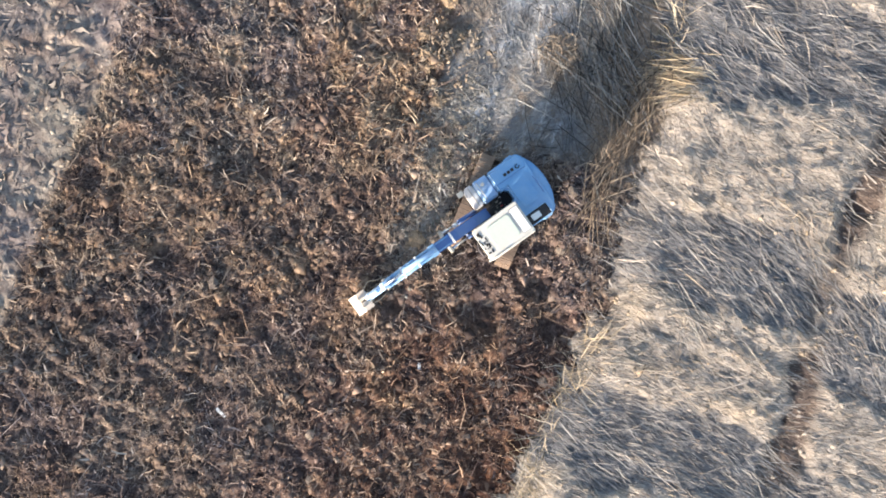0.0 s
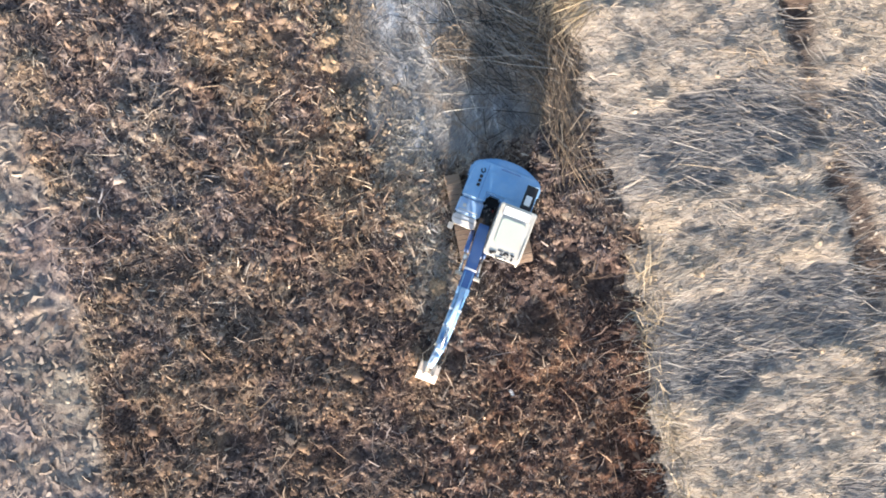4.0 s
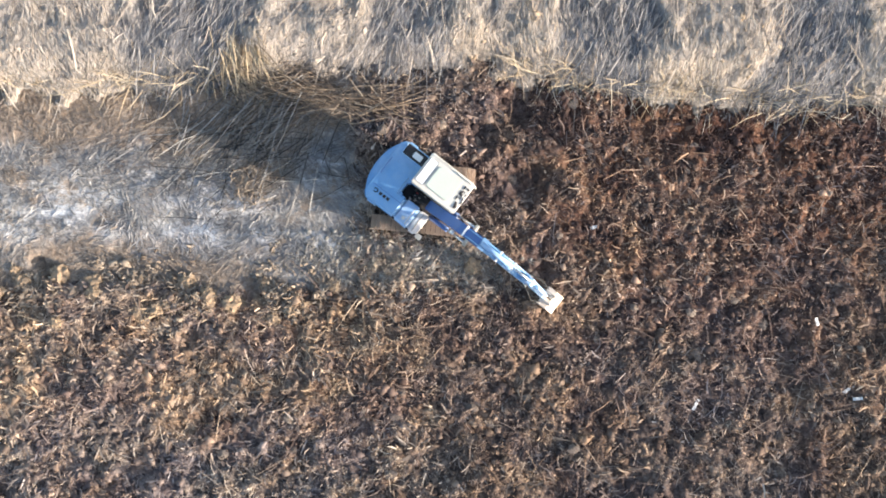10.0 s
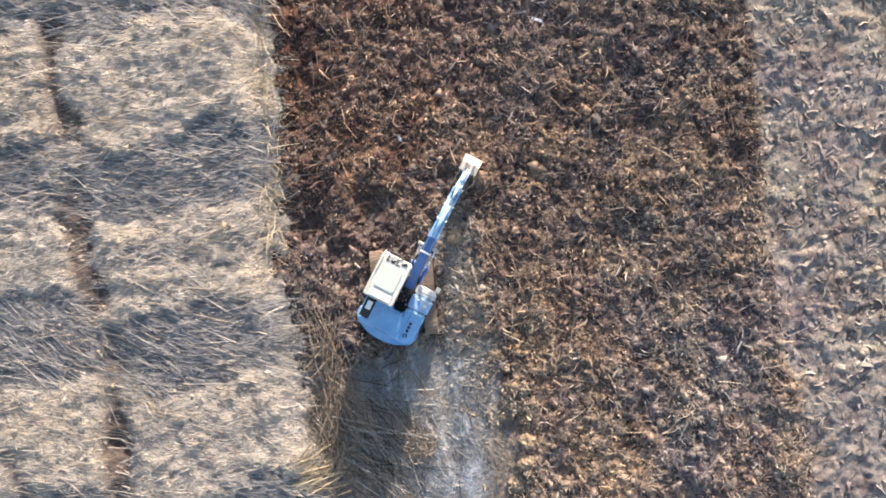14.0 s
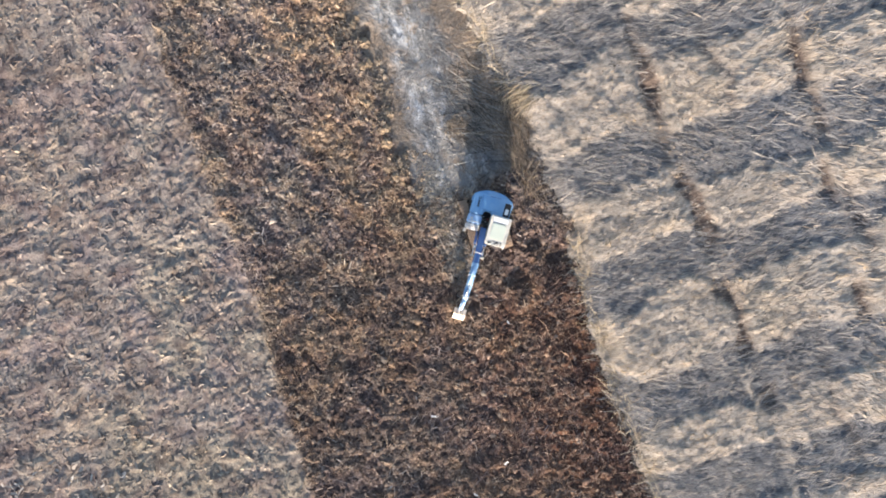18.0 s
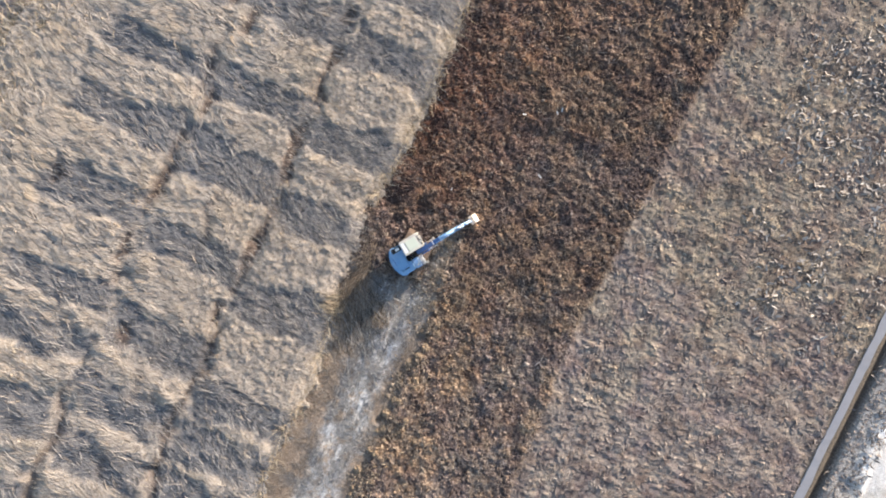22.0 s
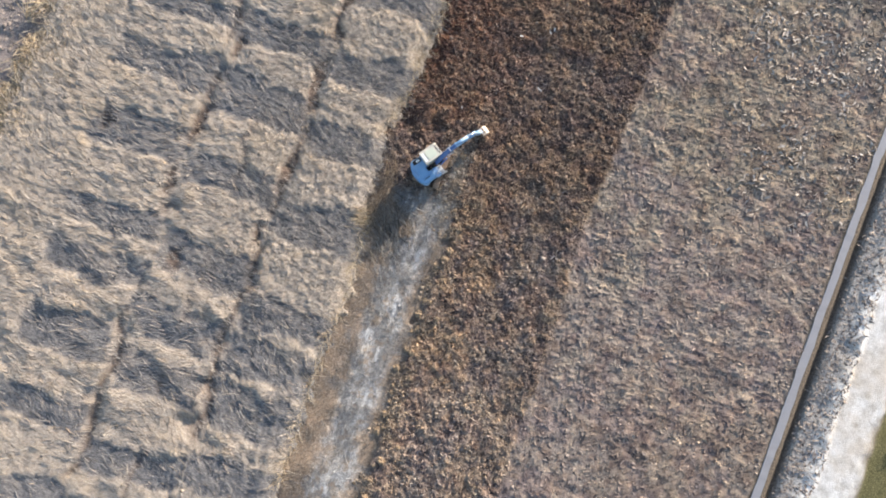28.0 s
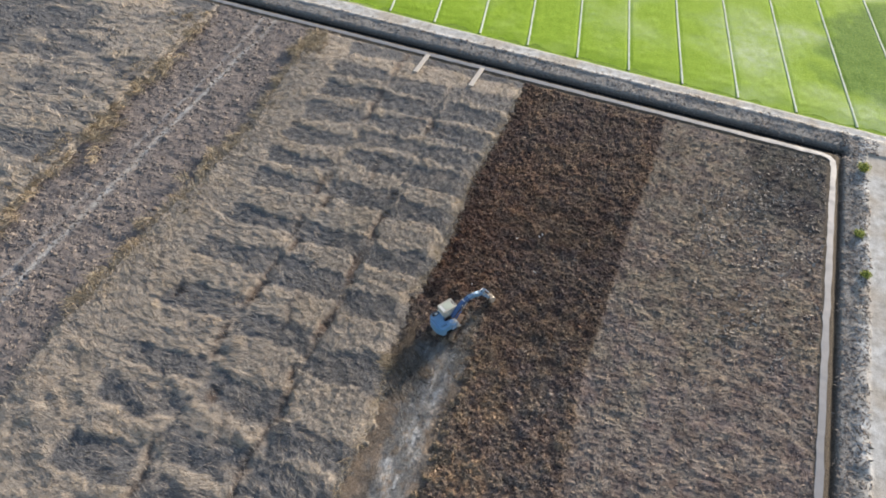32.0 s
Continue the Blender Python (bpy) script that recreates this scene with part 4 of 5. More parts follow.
# ---- the excavator ----
def excavator(at, turn):
    """Tracks along y; the upper machine turned by so many degrees."""
    thing = tagged(new("excavator"), "blue tracked excavator with a cream cab, working in the dug strip", "excavator")
    thing.matrix_world = at
    up = pose(0, 0, 0, 0, 0, turn)
    # undercarriage
    part("track_frame", block(-0.62, 0.62, -0.55, 0.55, 0.42, 0.68, 0.05, bm=rod((0, 0, 0.66), (0, 0, 0.9), 0.5, 28)), DARK, thing)
    shoe = bmesh.new()
    block(-0.25, 0.25, -0.078, 0.078, 0, 0.028, 0.006, 1, shoe)
    for k in (-0.055, 0.0, 0.055):
        block(-0.25, 0.25, k - 0.008, k + 0.008, 0.02, 0.052, 0, 1, shoe)
    shoe_me = bpy.data.meshes.new("shoe")
    shoe.to_mesh(shoe_me)
    shoe.free()
    shoe_me.materials.append(SHOE)
    run, r = 1.28, 0.36
    for sx in (-0.93, 0.93):
        t = part("track", side_plate([(-1.25, 0.2), (-1.3, 0.4), (-1.2, 0.56), (1.2, 0.56), (1.3, 0.4), (1.25, 0.2)], sx - 0.13, sx + 0.13, 0.03), DARK, thing, "crawler track with mud-caked steel shoes")
        for name, y in (("sprocket", -run), ("idler", run)):
            part(name, rod((sx - 0.15, y, 0.42), (sx + 0.15, y, 0.42), 0.3, 22, bm=rod((sx - 0.19, y, 0.42), (sx + 0.19, y, 0.42), 0.12, 14)), STEEL, t)
        for k in range(6):
            part("roller", rod((sx - 0.16, -0.95 + 0.38 * k, 0.16), (sx + 0.16, -0.95 + 0.38 * k, 0.16), 0.095, 12), DARK, t)
        total = 4 * run + 2 * math.pi * r
        count = 44
        for k in range(count):
            s = total * (k + 0.3) / count
            if s < 2 * run:
                y, z, a = -run + s, 0.42 + r, 0
            elif s < 2 * run + math.pi * r:
                a = (s - 2 * run) / r
                y, z = run + r * math.sin(a), 0.42 + r * math.cos(a)
            elif s < 4 * run + math.pi * r:
                y, z, a = run - (s - 2 * run - math.pi * r), 0.42 - r, math.pi
            else:
                a = math.pi + (s - 4 * run - math.pi * r) / r
                y, z = -run + r * math.sin(a), 0.42 + r * math.cos(a)
            again("shoe", shoe_me, t, m=Matrix.Translation((sx, y, z)) @ Matrix.Rotation(-a, 4, "X"))

    def upper(name, bm, mat, parent=thing, label=""):
        for v in bm.verts:  # reach of boom and arm
            v.co.y += 0.24 * min(1.0, max(0.0, (v.co.y - 1.5) / 2.4))
        bm.transform(up)
        return part(name, bm, mat, parent, label)

    # platform and engine house
    upper("turntable_deck", top_plate([(-1.14, -1.2), (1.14, -1.2), (1.16, 0.5), (0.75, 0.62), (0.28, 0.62), (0.28, 0.3), (-0.14, 0.3), (-0.14, 1.12), (-1.14, 1.12)], 0.88, 1.06, 0.03), DARK)
    rear = [(1.18 - 2.36 * k / 16, -1.4 - 0.44 * (1 - abs(1 - k / 8) ** 2.4)) for k in range(17)]
    upper("counterweight", top_plate([(1.18, -1.0)] + rear + [(-1.18, -1.0)], 0.95, 1.9, 0.08, 4), BLUE, label="rounded blue counterweight")
    hood = upper("engine_hood", top_plate([(1.13, -1.45), (1.13, -0.32), (0.36, -0.32), (0.36, -0.62), (-0.12, -0.62), (-0.12, -0.32), (-1.13, -0.32), (-1.13, -1.45), (-0.9, -1.62), (0.9, -1.62)], 1.3, 1.98, 0.07, 3), BLUE, label="blue engine hood with a logo and lettering")
    upper("hood_panel", block(-0.5, 0.52, -1.36, -0.7, 1.975, 1.995, 0.012), BLUE, hood)
    upper("hood_seam", block(0.6, 0.615, -1.5, -0.36, 1.972, 1.99, 0.004, 1), DEEP_BLUE, hood)
    upper("rear_grip", pipe([(-0.4, -1.5, 1.97), (-0.4, -1.5, 2.03), (0.2, -1.5, 2.03), (0.2, -1.5, 1.97)], 0.014), DEEP_BLUE, hood)
    vent = upper("side_vent", block(-1.09, -0.72, -1.34, -0.56, 1.97, 2.0, 0.012), DARK, hood, "dark open vent with a pale part inside")
    upper("vent_rim", block(-1.12, -1.09, -1.37, -0.53, 1.965, 2.02, 0.01, 1, block(-0.72, -0.69, -1.37, -0.53, 1.965, 2.02, 0.01, 1, block(-1.09, -0.72, -1.37, -1.34, 1.965, 2.02, 0.01, 1, block(-1.09, -0.72, -0.56, -0.53, 1.965, 2.02, 0.01, 1)))), BLUE, vent)
    upper("air_box", block(-1.0, -0.8, -1.02, -0.7, 1.98, 2.03, 0.015), WHITE, vent, "pale box seen in the vent")
    ring = bmesh.new()
    for k in range(20):
        a = -0.6 + 4.9 * k / 19
        b = -0.6 + 4.9 * (k + 1) / 19
        pt = [(0.75 + q * math.cos(c) * 0.9, -1.28 + q * math.sin(c), 1.992) for c, q in ((a, 0.05), (a, 0.085), (b, 0.085), (b, 0.05))]
        ring.faces.new([ring.verts.new(p) for p in pt])
    bmesh.ops.solidify(ring, geom=ring.faces[:], thickness=0.006)
    upper("logo", ring, DARK, hood, "dark round logo shape")
    for k in range(3):
        upper("letter_bar", block(0.7, 0.8, -1.13 + 0.14 * k, -1.03 + 0.14 * k, 1.985, 1.997, 0.004, 1), DARK, hood)
    # right-hand tanks and tool box
    tank = upper("fuel_tank", top_plate([(0.34, -0.34), (1.14, -0.34), (1.16, 0.22), (0.34, 0.22)], 1.0, 1.82, 0.06, 3), PALE_BLUE, label="faded blue fuel tank with a dusty top")
    upper("filler_cap", rod((0.92, -0.05, 1.8), (0.92, -0.05, 1.88), 0.06, 16), CREAM, tank)
    upper("tank_grip", pipe([(0.45, 0.1, 1.8), (0.45, 0.1, 1.94), (1.05, 0.1, 1.94), (1.05, 0.1, 1.8)], 0.015), CREAM, tank)
    tool = upper("tool_box", top_plate([(0.36, 0.24), (1.16, 0.24), (1.16, 0.52), (1.08, 0.58), (0.36, 0.58)], 0.98, 1.56, 0.05, 2), DUSTY, label="dusty whitish tool box lid")
    upper("step_bracket", block(1.02, 1.2, 0.56, 0.78, 1.0, 1.06, 0.015), CREAM, tool)
    upper("lid_strip", block(0.42, 1.1, 0.38, 0.42, 1.555, 1.575, 0.005, 1), STEEL, tool)
    # valve bay between hood and boom
    bay = upper("valve_bay", block(-0.11, 0.33, -0.6, 0.4, 1.0, 1.34, 0.02), DARK, label="open dark bay with valves and hoses")
    for k, (x, y, mt) in enumerate(((0.02, -0.2, RED), (0.13, -0.22, STEEL), (0.22, -0.14, CREAM), (0.06, -0.06, STEEL), (0.2, 0.02, DARK), (-0.05, 0.06, STEEL), (0.26, -0.3, WHITE), (-0.06, -0.32, WHITE), (0.1, -0.4, RED), (0.27, 0.12, STEEL), (0.02, -0.52, STEEL), (0.2, -0.5, CREAM))):
        upper("valve", rod((x, y, 1.3), (x, y, 1.55 - 0.03 * k), 0.045, 10), mt, bay)
    for k in range(4):
        upper("hose", pipe([(-0.06 + 0.1 * k, -0.3, 1.4), (-0.05 + 0.1 * k, -0.1, 1.78 + 0.04 * k), (0.02 + 0.05 * k, 0.25, 1.7)], 0.022), RUBBER, bay)
    # cab
    cab = upper("cab", side_plate([(-0.46, 1.02), (-0.46, 2.62), (1.02, 2.62), (1.16, 2.2), (1.16, 1.45), (1.02, 1.02)], -1.22, -0.13, 0.05), CREAM, label="cream cab with a pale green roof hatch")
    roof = upper("roof", top_plate([(-1.26, -0.5), (-0.1, -0.5), (-0.1, 1.12), (-0.15, 1.18), (-1.21, 1.18), (-1.26, 1.12)], 2.6, 2.7, 0.035, 3), CREAM, cab)
    upper("roof_hatch", top_plate([(-1.06, 0.0), (-0.98, -0.07), (-0.36, -0.07), (-0.28, 0.0), (-0.28, 0.72), (-0.36, 0.8), (-0.98, 0.8), (-1.06, 0.72)], 2.69, 2.735, 0.02, 2), HATCH, roof, "pale green roof hatch")
    upper("hatch_rim", block(-1.1, -0.24, -0.44, -0.14, 2.69, 2.72, 0.015), WHITE, roof)
    for x in (-1.21, -0.14):
        upper("roof_rib", block(x - 0.02, x + 0.02, -0.44, 1.1, 2.69, 2.725, 0.01), CREAM, roof)
    upper("guard_bar", pipe([(-1.16, 1.05, 2.2), (-1.2, 1.28, 2.55), (-1.2, 1.0, 2.74)], 0.025, bm=pipe([(-1.2, 1.0, 2.74), (-1.2, 0.5, 2.74)], 0.02)), CREAM, roof)
    pick = random.Random(4)
    for k in range(26):
        x, y = pick.uniform(-1.05, -0.3), 0.98 + 0.1 * pick.gauss(0, 0.6)
        upper("wet_leaf", block(x, x + pick.uniform(0.03, 0.12), y, y + pick.uniform(0.02, 0.06), 2.695, 2.71 + pick.uniform(0, 0.015), 0, 1), DARK, roof, "dark wet leaf on the roof")
    upper("front_window", side_plate([(1.05, 2.5), (1.165, 2.2), (1.165, 1.5), (1.175, 1.5), (1.175, 2.2), (1.06, 2.5)], -1.08, -0.24, 0), glass_m, cab, "dark windscreen")
    for y0, y1 in ((-0.36, 0.2), (0.28, 0.95)):
        upper("side_window", block(-1.235, -1.215, y0, y1, 1.65, 2.45, 0.005, 1), glass_m, cab, "dark side glass")
    upper("door_handle", pipe([(-1.22, 0.2, 1.4), (-1.28, 0.22, 1.45), (-1.28, 0.22, 1.9), (-1.22, 0.2, 1.95)], 0.014), DARK, cab)
    mirror = upper("mirror_arm", pipe([(-0.14, 1.05, 2.3), (-0.05, 1.3, 2.35), (-0.02, 1.42, 2.3)], 0.012), DARK, cab)
    upper("mirror", block(-0.1, 0.06, 1.4, 1.44, 2.12, 2.36, 0.015), DARK, mirror)
    # boom, arm, bucket
    spine = [(0.42, 1.55), (1.0, 2.35), (1.7, 2.98), (2.35, 3.2), (3.1, 3.06), (3.95, 2.62)]
    depth = [0.17, 0.2, 0.27, 0.26, 0.21, 0.14]

    def beam(sp, dp, x0, x1, edge=0.02):
        lo, hi = [], []
        for i, (p, d) in enumerate(zip(sp, dp)):
            q = Vector(sp[min(i + 1, len(sp) - 1)]) - Vector(sp[max(i - 1, 0)])
            nn = Vector((-q.y, q.x)).normalized() * d
            hi.append((p[0] + nn.x, p[1] + nn.y))
            lo.append((p[0] - nn.x, p[1] - nn.y))
        return side_plate(hi + lo[::-1], x0, x1, edge)

    boom = upper("boom", beam(spine[:4], depth[:4], -0.08, 0.26), DEEP_BLUE, label="dark blue lower boom")
    upper("fore_boom", beam(spine[3:], depth[3:], -0.075, 0.255), BLUE, boom, "faded light blue front of the boom")
    upper("boom_plate", block(-0.1, 0.28, 2.26, 2.46, 3.42, 3.47, 0.012), BLUE, boom)
    for y, z in ((1.35, 2.86), (1.75, 3.28), (2.9, 3.36), (3.4, 3.1)):
        upper("pipe_clamp", block(-0.1, 0.28, y - 0.03, y + 0.03, z - 0.02, z + 0.03, 0.008, 1), WHITE, boom)
    for x in (-0.03, 0.21):
        upper("boom_pipe", pipe([(x, 0.5, 1.85), (x, 1.1, 2.68), (x, 1.75, 3.28), (x, 2.4, 3.5), (x, 3.2, 3.29), (x, 3.9, 2.84)], 0.02), BLUE, boom)
    for x in (-0.19, 0.37):
        cyl = upper("boom_cylinder", rod((x, 0.62, 1.28), (x, 1.3, 2.15), 0.075, 14), DEEP_BLUE, boom)
        upper("boom_rod", rod((x, 1.3, 2.15), (x, 1.95, 2.98), 0.042, 12), CHROME, cyl)
    upper("boom_pin", rod((-0.3, 1.95, 2.98), (0.48, 1.95, 2.98), 0.06, 14), STEEL, boom)
    lamp = upper("work_lamp", rod((0.35, 1.42, 2.9), (0.35, 1.53, 2.93), 0.06, 12), WHITE, boom, "pale round work lamp")
    acyl = upper("arm_cylinder", rod((0.09, 2.3, 3.56), (0.09, 3.35, 3.4), 0.075, 14), PALE_BLUE, boom, "light blue arm cylinder")
    upper("arm_rod", rod((0.09, 3.35, 3.4), (0.09, 4.02, 3.28), 0.04, 12), CHROME, acyl)
    asp = [(3.98, 3.3), (4.0, 2.95), (4.02, 2.6), (4.5, 1.75), (4.95, 1.1)]
    arm = upper("arm", beam(asp, [0.08, 0.2, 0.23, 0.16, 0.09], -0.03, 0.21), PALE_BLUE, label="faded light blue dipper arm")
    upper("arm_pin", rod((-0.12, 4.02, 2.62), (0.3, 4.02, 2.62), 0.07, 14), STEEL, arm)
    bcyl = upper("bucket_cylinder", rod((0.09, 4.3, 2.98), (0.09, 4.75, 2.2), 0.06, 12), PALE_BLUE, arm)
    upper("bucket_rod", rod((0.09, 4.75, 2.2), (0.09, 5.12, 1.55), 0.035, 10), CHROME, bcyl)
    for x in (-0.07, 0.25):
        upper("link_plate", side_plate([(4.76, 1.5), (4.84, 1.56), (5.18, 1.6), (5.2, 1.52), (4.86, 1.44)], x - 0.02, x + 0.02, 0.006), STEEL, arm)
        upper("bucket_link", side_plate([(5.1, 1.58), (5.2, 1.58), (5.34, 1.1), (5.24, 1.08)], x - 0.02, x + 0.02, 0.006), STEEL, arm)
    for k, x in enumerate((-0.1, 0.28)):
        upper("arm_hose", pipe([(x, 3.9, 2.95), (x * 1.6, 4.3, 3.0), (x * 1.9, 4.5, 2.3), (x * 1.3, 4.85, 1.7)], 0.018), RUBBER, arm)
    back = [(4.880, 1.16), (5.223, 1.16), (5.473, 0.98), (5.582, 0.66), (5.504, 0.38), (5.317, 0.2), (5.028, 0.16)]
    shell = bmesh.new()
    for (y0, z0), (y1, z1) in zip(back, back[1:]):
        dy, dz = y1 - y0, z1 - z0
        q = 0.03 / math.hypot(dy, dz)
        join(shell, side_plate([(y0, z0), (y1, z1), (y1 + dz * q, z1 - dy * q), (y0 + dz * q, z0 - dy * q)], -0.23, 0.41, 0.004))
    bucket = upper("bucket", shell, BUCKET, label="pale worn digging bucket")
    for x in (-0.25, 0.39):
        upper("side_plate", side_plate([(4.880, 1.18), (5.223, 1.18), (5.488, 1.0), (5.597, 0.66), (5.519, 0.36), (5.317, 0.17), (4.989, 0.14)], x, x + 0.035, 0.006), BUCKET, bucket)
    upper("lip", block(-0.23, 0.41, 4.927, 5.036, 0.13, 0.17, 0.01), STEEL, bucket)
    for k in range(5):
        x = -0.19 + 0.14 * k
        upper("tooth", side_plate([(4.989, 0.19), (4.989, 0.11), (4.8, 0.13), (4.817, 0.15)], x - 0.04, x + 0.04, 0.006), STEEL, bucket)
    for x in (-0.02, 0.2):
        upper("ear", side_plate([(4.864, 1.14), (5.317, 1.12), (5.223, 1.3), (4.973, 1.3)], x - 0.02, x + 0.02, 0.01), BUCKET, bucket)
    return thing


excavator(pose(0.33, 0.1, -0.06, 0, 0, -4), -32)


# ---- paths, water, field edges ----
def strip(name, line, width, z0, z1, mat, wob=0.06, seed=1, step_len=0.6):
    """A low raised strip with uneven edges along a line of places."""
    pts = [Vector((*p, 0)) for p in line]
    path = []
    for a, b in zip(pts, pts[1:]):
        k = max(1, int((b - a).length / step_len))
        path += [a.lerp(b, i / k) for i in range(k)]
    path.append(pts[-1])
    c = np.array([(p.x, p.y) for p in path])
    d = np.gradient(c, axis=0)
    d = d / np.linalg.norm(d, axis=1)[:, None]
    s = np.stack([-d[:, 1], d[:, 0]], 1)
    rows = []
    for off, z in ((-0.5, z0), (-0.47, z1), (0.0, z1 + 0.005), (0.47, z1), (0.5, z0)):
        w = width * off + wob * fbm(c[:, 0] + 40 * off, c[:, 1], 0.8, 3, seed) * np.sign(off)
        rows.append(np.c_[c + s * w[:, None], np.full(len(c), z) + 0.015 * fbm(c[:, 0], c[:, 1], 1.5, 2, seed + 5)])
    v = np.stack(rows, 0).reshape(-1, 3)
    me = mesh_of(name, v, grid_faces(5, len(c)), mat, False)
    me.polygons.foreach_set("use_smooth", np.zeros(len(me.polygons), bool))
    return new(name, me)


CONCRETE = painted("pale_path", (0.265, 0.268, 0.288), (0.21, 0.21, 0.222), 0.42, 0.0, 0.9, 0.6, 0.01)
corner = [(36.2, 39.95), (37.3, 39.85), (38.1, 39.55), (38.55, 38.9), (38.6, 37.6)]
north_path = strip("path", [(-80, 50.4), (-30, 45.9), (-5, 43.65), *corner, (36.4, 0), (34.7, -33), (33.3, -60)], 0.72, 0.0, 0.15, CONCRETE, 0.12)
CONCRETE.node_tree.nodes["Principled BSDF"].inputs["Specular IOR Level"].default_value = 0.55
tagged(north_path, "pale grey raised path bending round the field corner", "path", kind="structure")
water_m, n, l, b = material("ditch_water", 0.08)
b.inputs["Base Color"].default_value = (0.018, 0.02, 0.02, 1)
co = n.new("ShaderNodeTexCoord").outputs["Object"]
bump(n, l, b, noise_node(n, l, 2.5, 3, 0.5, co), 0.2, 0.03)
ditch = strip("water", [(-80, 52.0), (-30, 47.5), (-5, 45.25), (38.2, 41.36), (40.0, 40.9)], 1.2, -0.62, -0.6, water_m, 0.0)
tagged(ditch, "dark still water in the drainage ditch", "water", kind="structure")
ditch2 = strip("water", [(39.8, 40.9), (39.4, 33.0), (37.7, 0), (36.0, -33), (34.6, -60)], 0.95, -0.62, -0.6, water_m, 0.0)
tagged(ditch2, "dark water in the narrow side ditch", "water", kind="structure")

# rice field beyond the ditch: crop plots with bunds between
rice, n, l, b = material("young_rice", 0.85)
b.inputs["Specular IOR Level"].default_value = 0.15
co = n.new("ShaderNodeTexCoord").outputs["Object"]
f1, f2, f3 = noise_node(n, l, 0.09, 4, 0.6, co), noise_node(n, l, 0.7, 4, 0.65, co), noise_node(n, l, 6.0, 3, 0.7, co)
c = ramp(n, l, f3, [(0.25, (0.2, 0.34, 0.02)), (0.5, (0.3, 0.47, 0.032)), (0.75, (0.41, 0.57, 0.075))])
c = mix(n, l, ramp(n, l, f2, [(0.5, (0, 0, 0)), (0.7, (0.45,) * 3)]), c, (0.2, 0.36, 0.02))
c = mix(n, l, ramp(n, l, f1, [(0.5, (0, 0, 0)), (0.68, (0.4,) * 3)]), c, (0.46, 0.58, 0.18))
deep = ramp(n, l, noise_node(n, l, 3.0, 4, 0.7, co), [(0.3, (0.08, 0.17, 0.02)), (0.55, (0.15, 0.28, 0.03)), (0.8, (0.24, 0.38, 0.06))])
where = n.new("ShaderNodeAttribute")
where.attribute_name = "dark_green"
c = mix(n, l, where.outputs["Fac"], c, deep)
# whitish sky glare and haze, mixed into the rice colour
place_weight = n.new("ShaderNodeAttribute")
place_weight.attribute_name = "sky_glare"
c = mix(n, l, mix(n, l, 0.35, place_weight.outputs["Color"], (0, 0, 0)), c, ramp(n, l, f2, [(0.35, (0.5, 0.6, 0.3)), (0.65, (0.74, 0.78, 0.66))]))
l.new(c, b.inputs["Base Color"])
bump(n, l, b, f3, 0.8, 0.08)
flood, n, l, b = material("shallow_water", 0.25)
co = n.new("ShaderNodeTexCoord").outputs["Object"]
# pale base colour stands in for the sky reflected in the water
l.new(ramp(n, l, noise_node(n, l, 0.8, 4, 0.6, co), [(0.3, (0.4, 0.48, 0.2)), (0.6, (0.58, 0.63, 0.45)), (0.8, (0.72, 0.75, 0.68))]), b.inputs["Base Color"])
BUND = painted("pale_bund", (0.76, 0.8, 0.68), (0.52, 0.6, 0.34), 0.85, 0.0, 0.8, 0.6, 0.02)


def paddy_south(x):
    return 51.15 - 0.104 * x


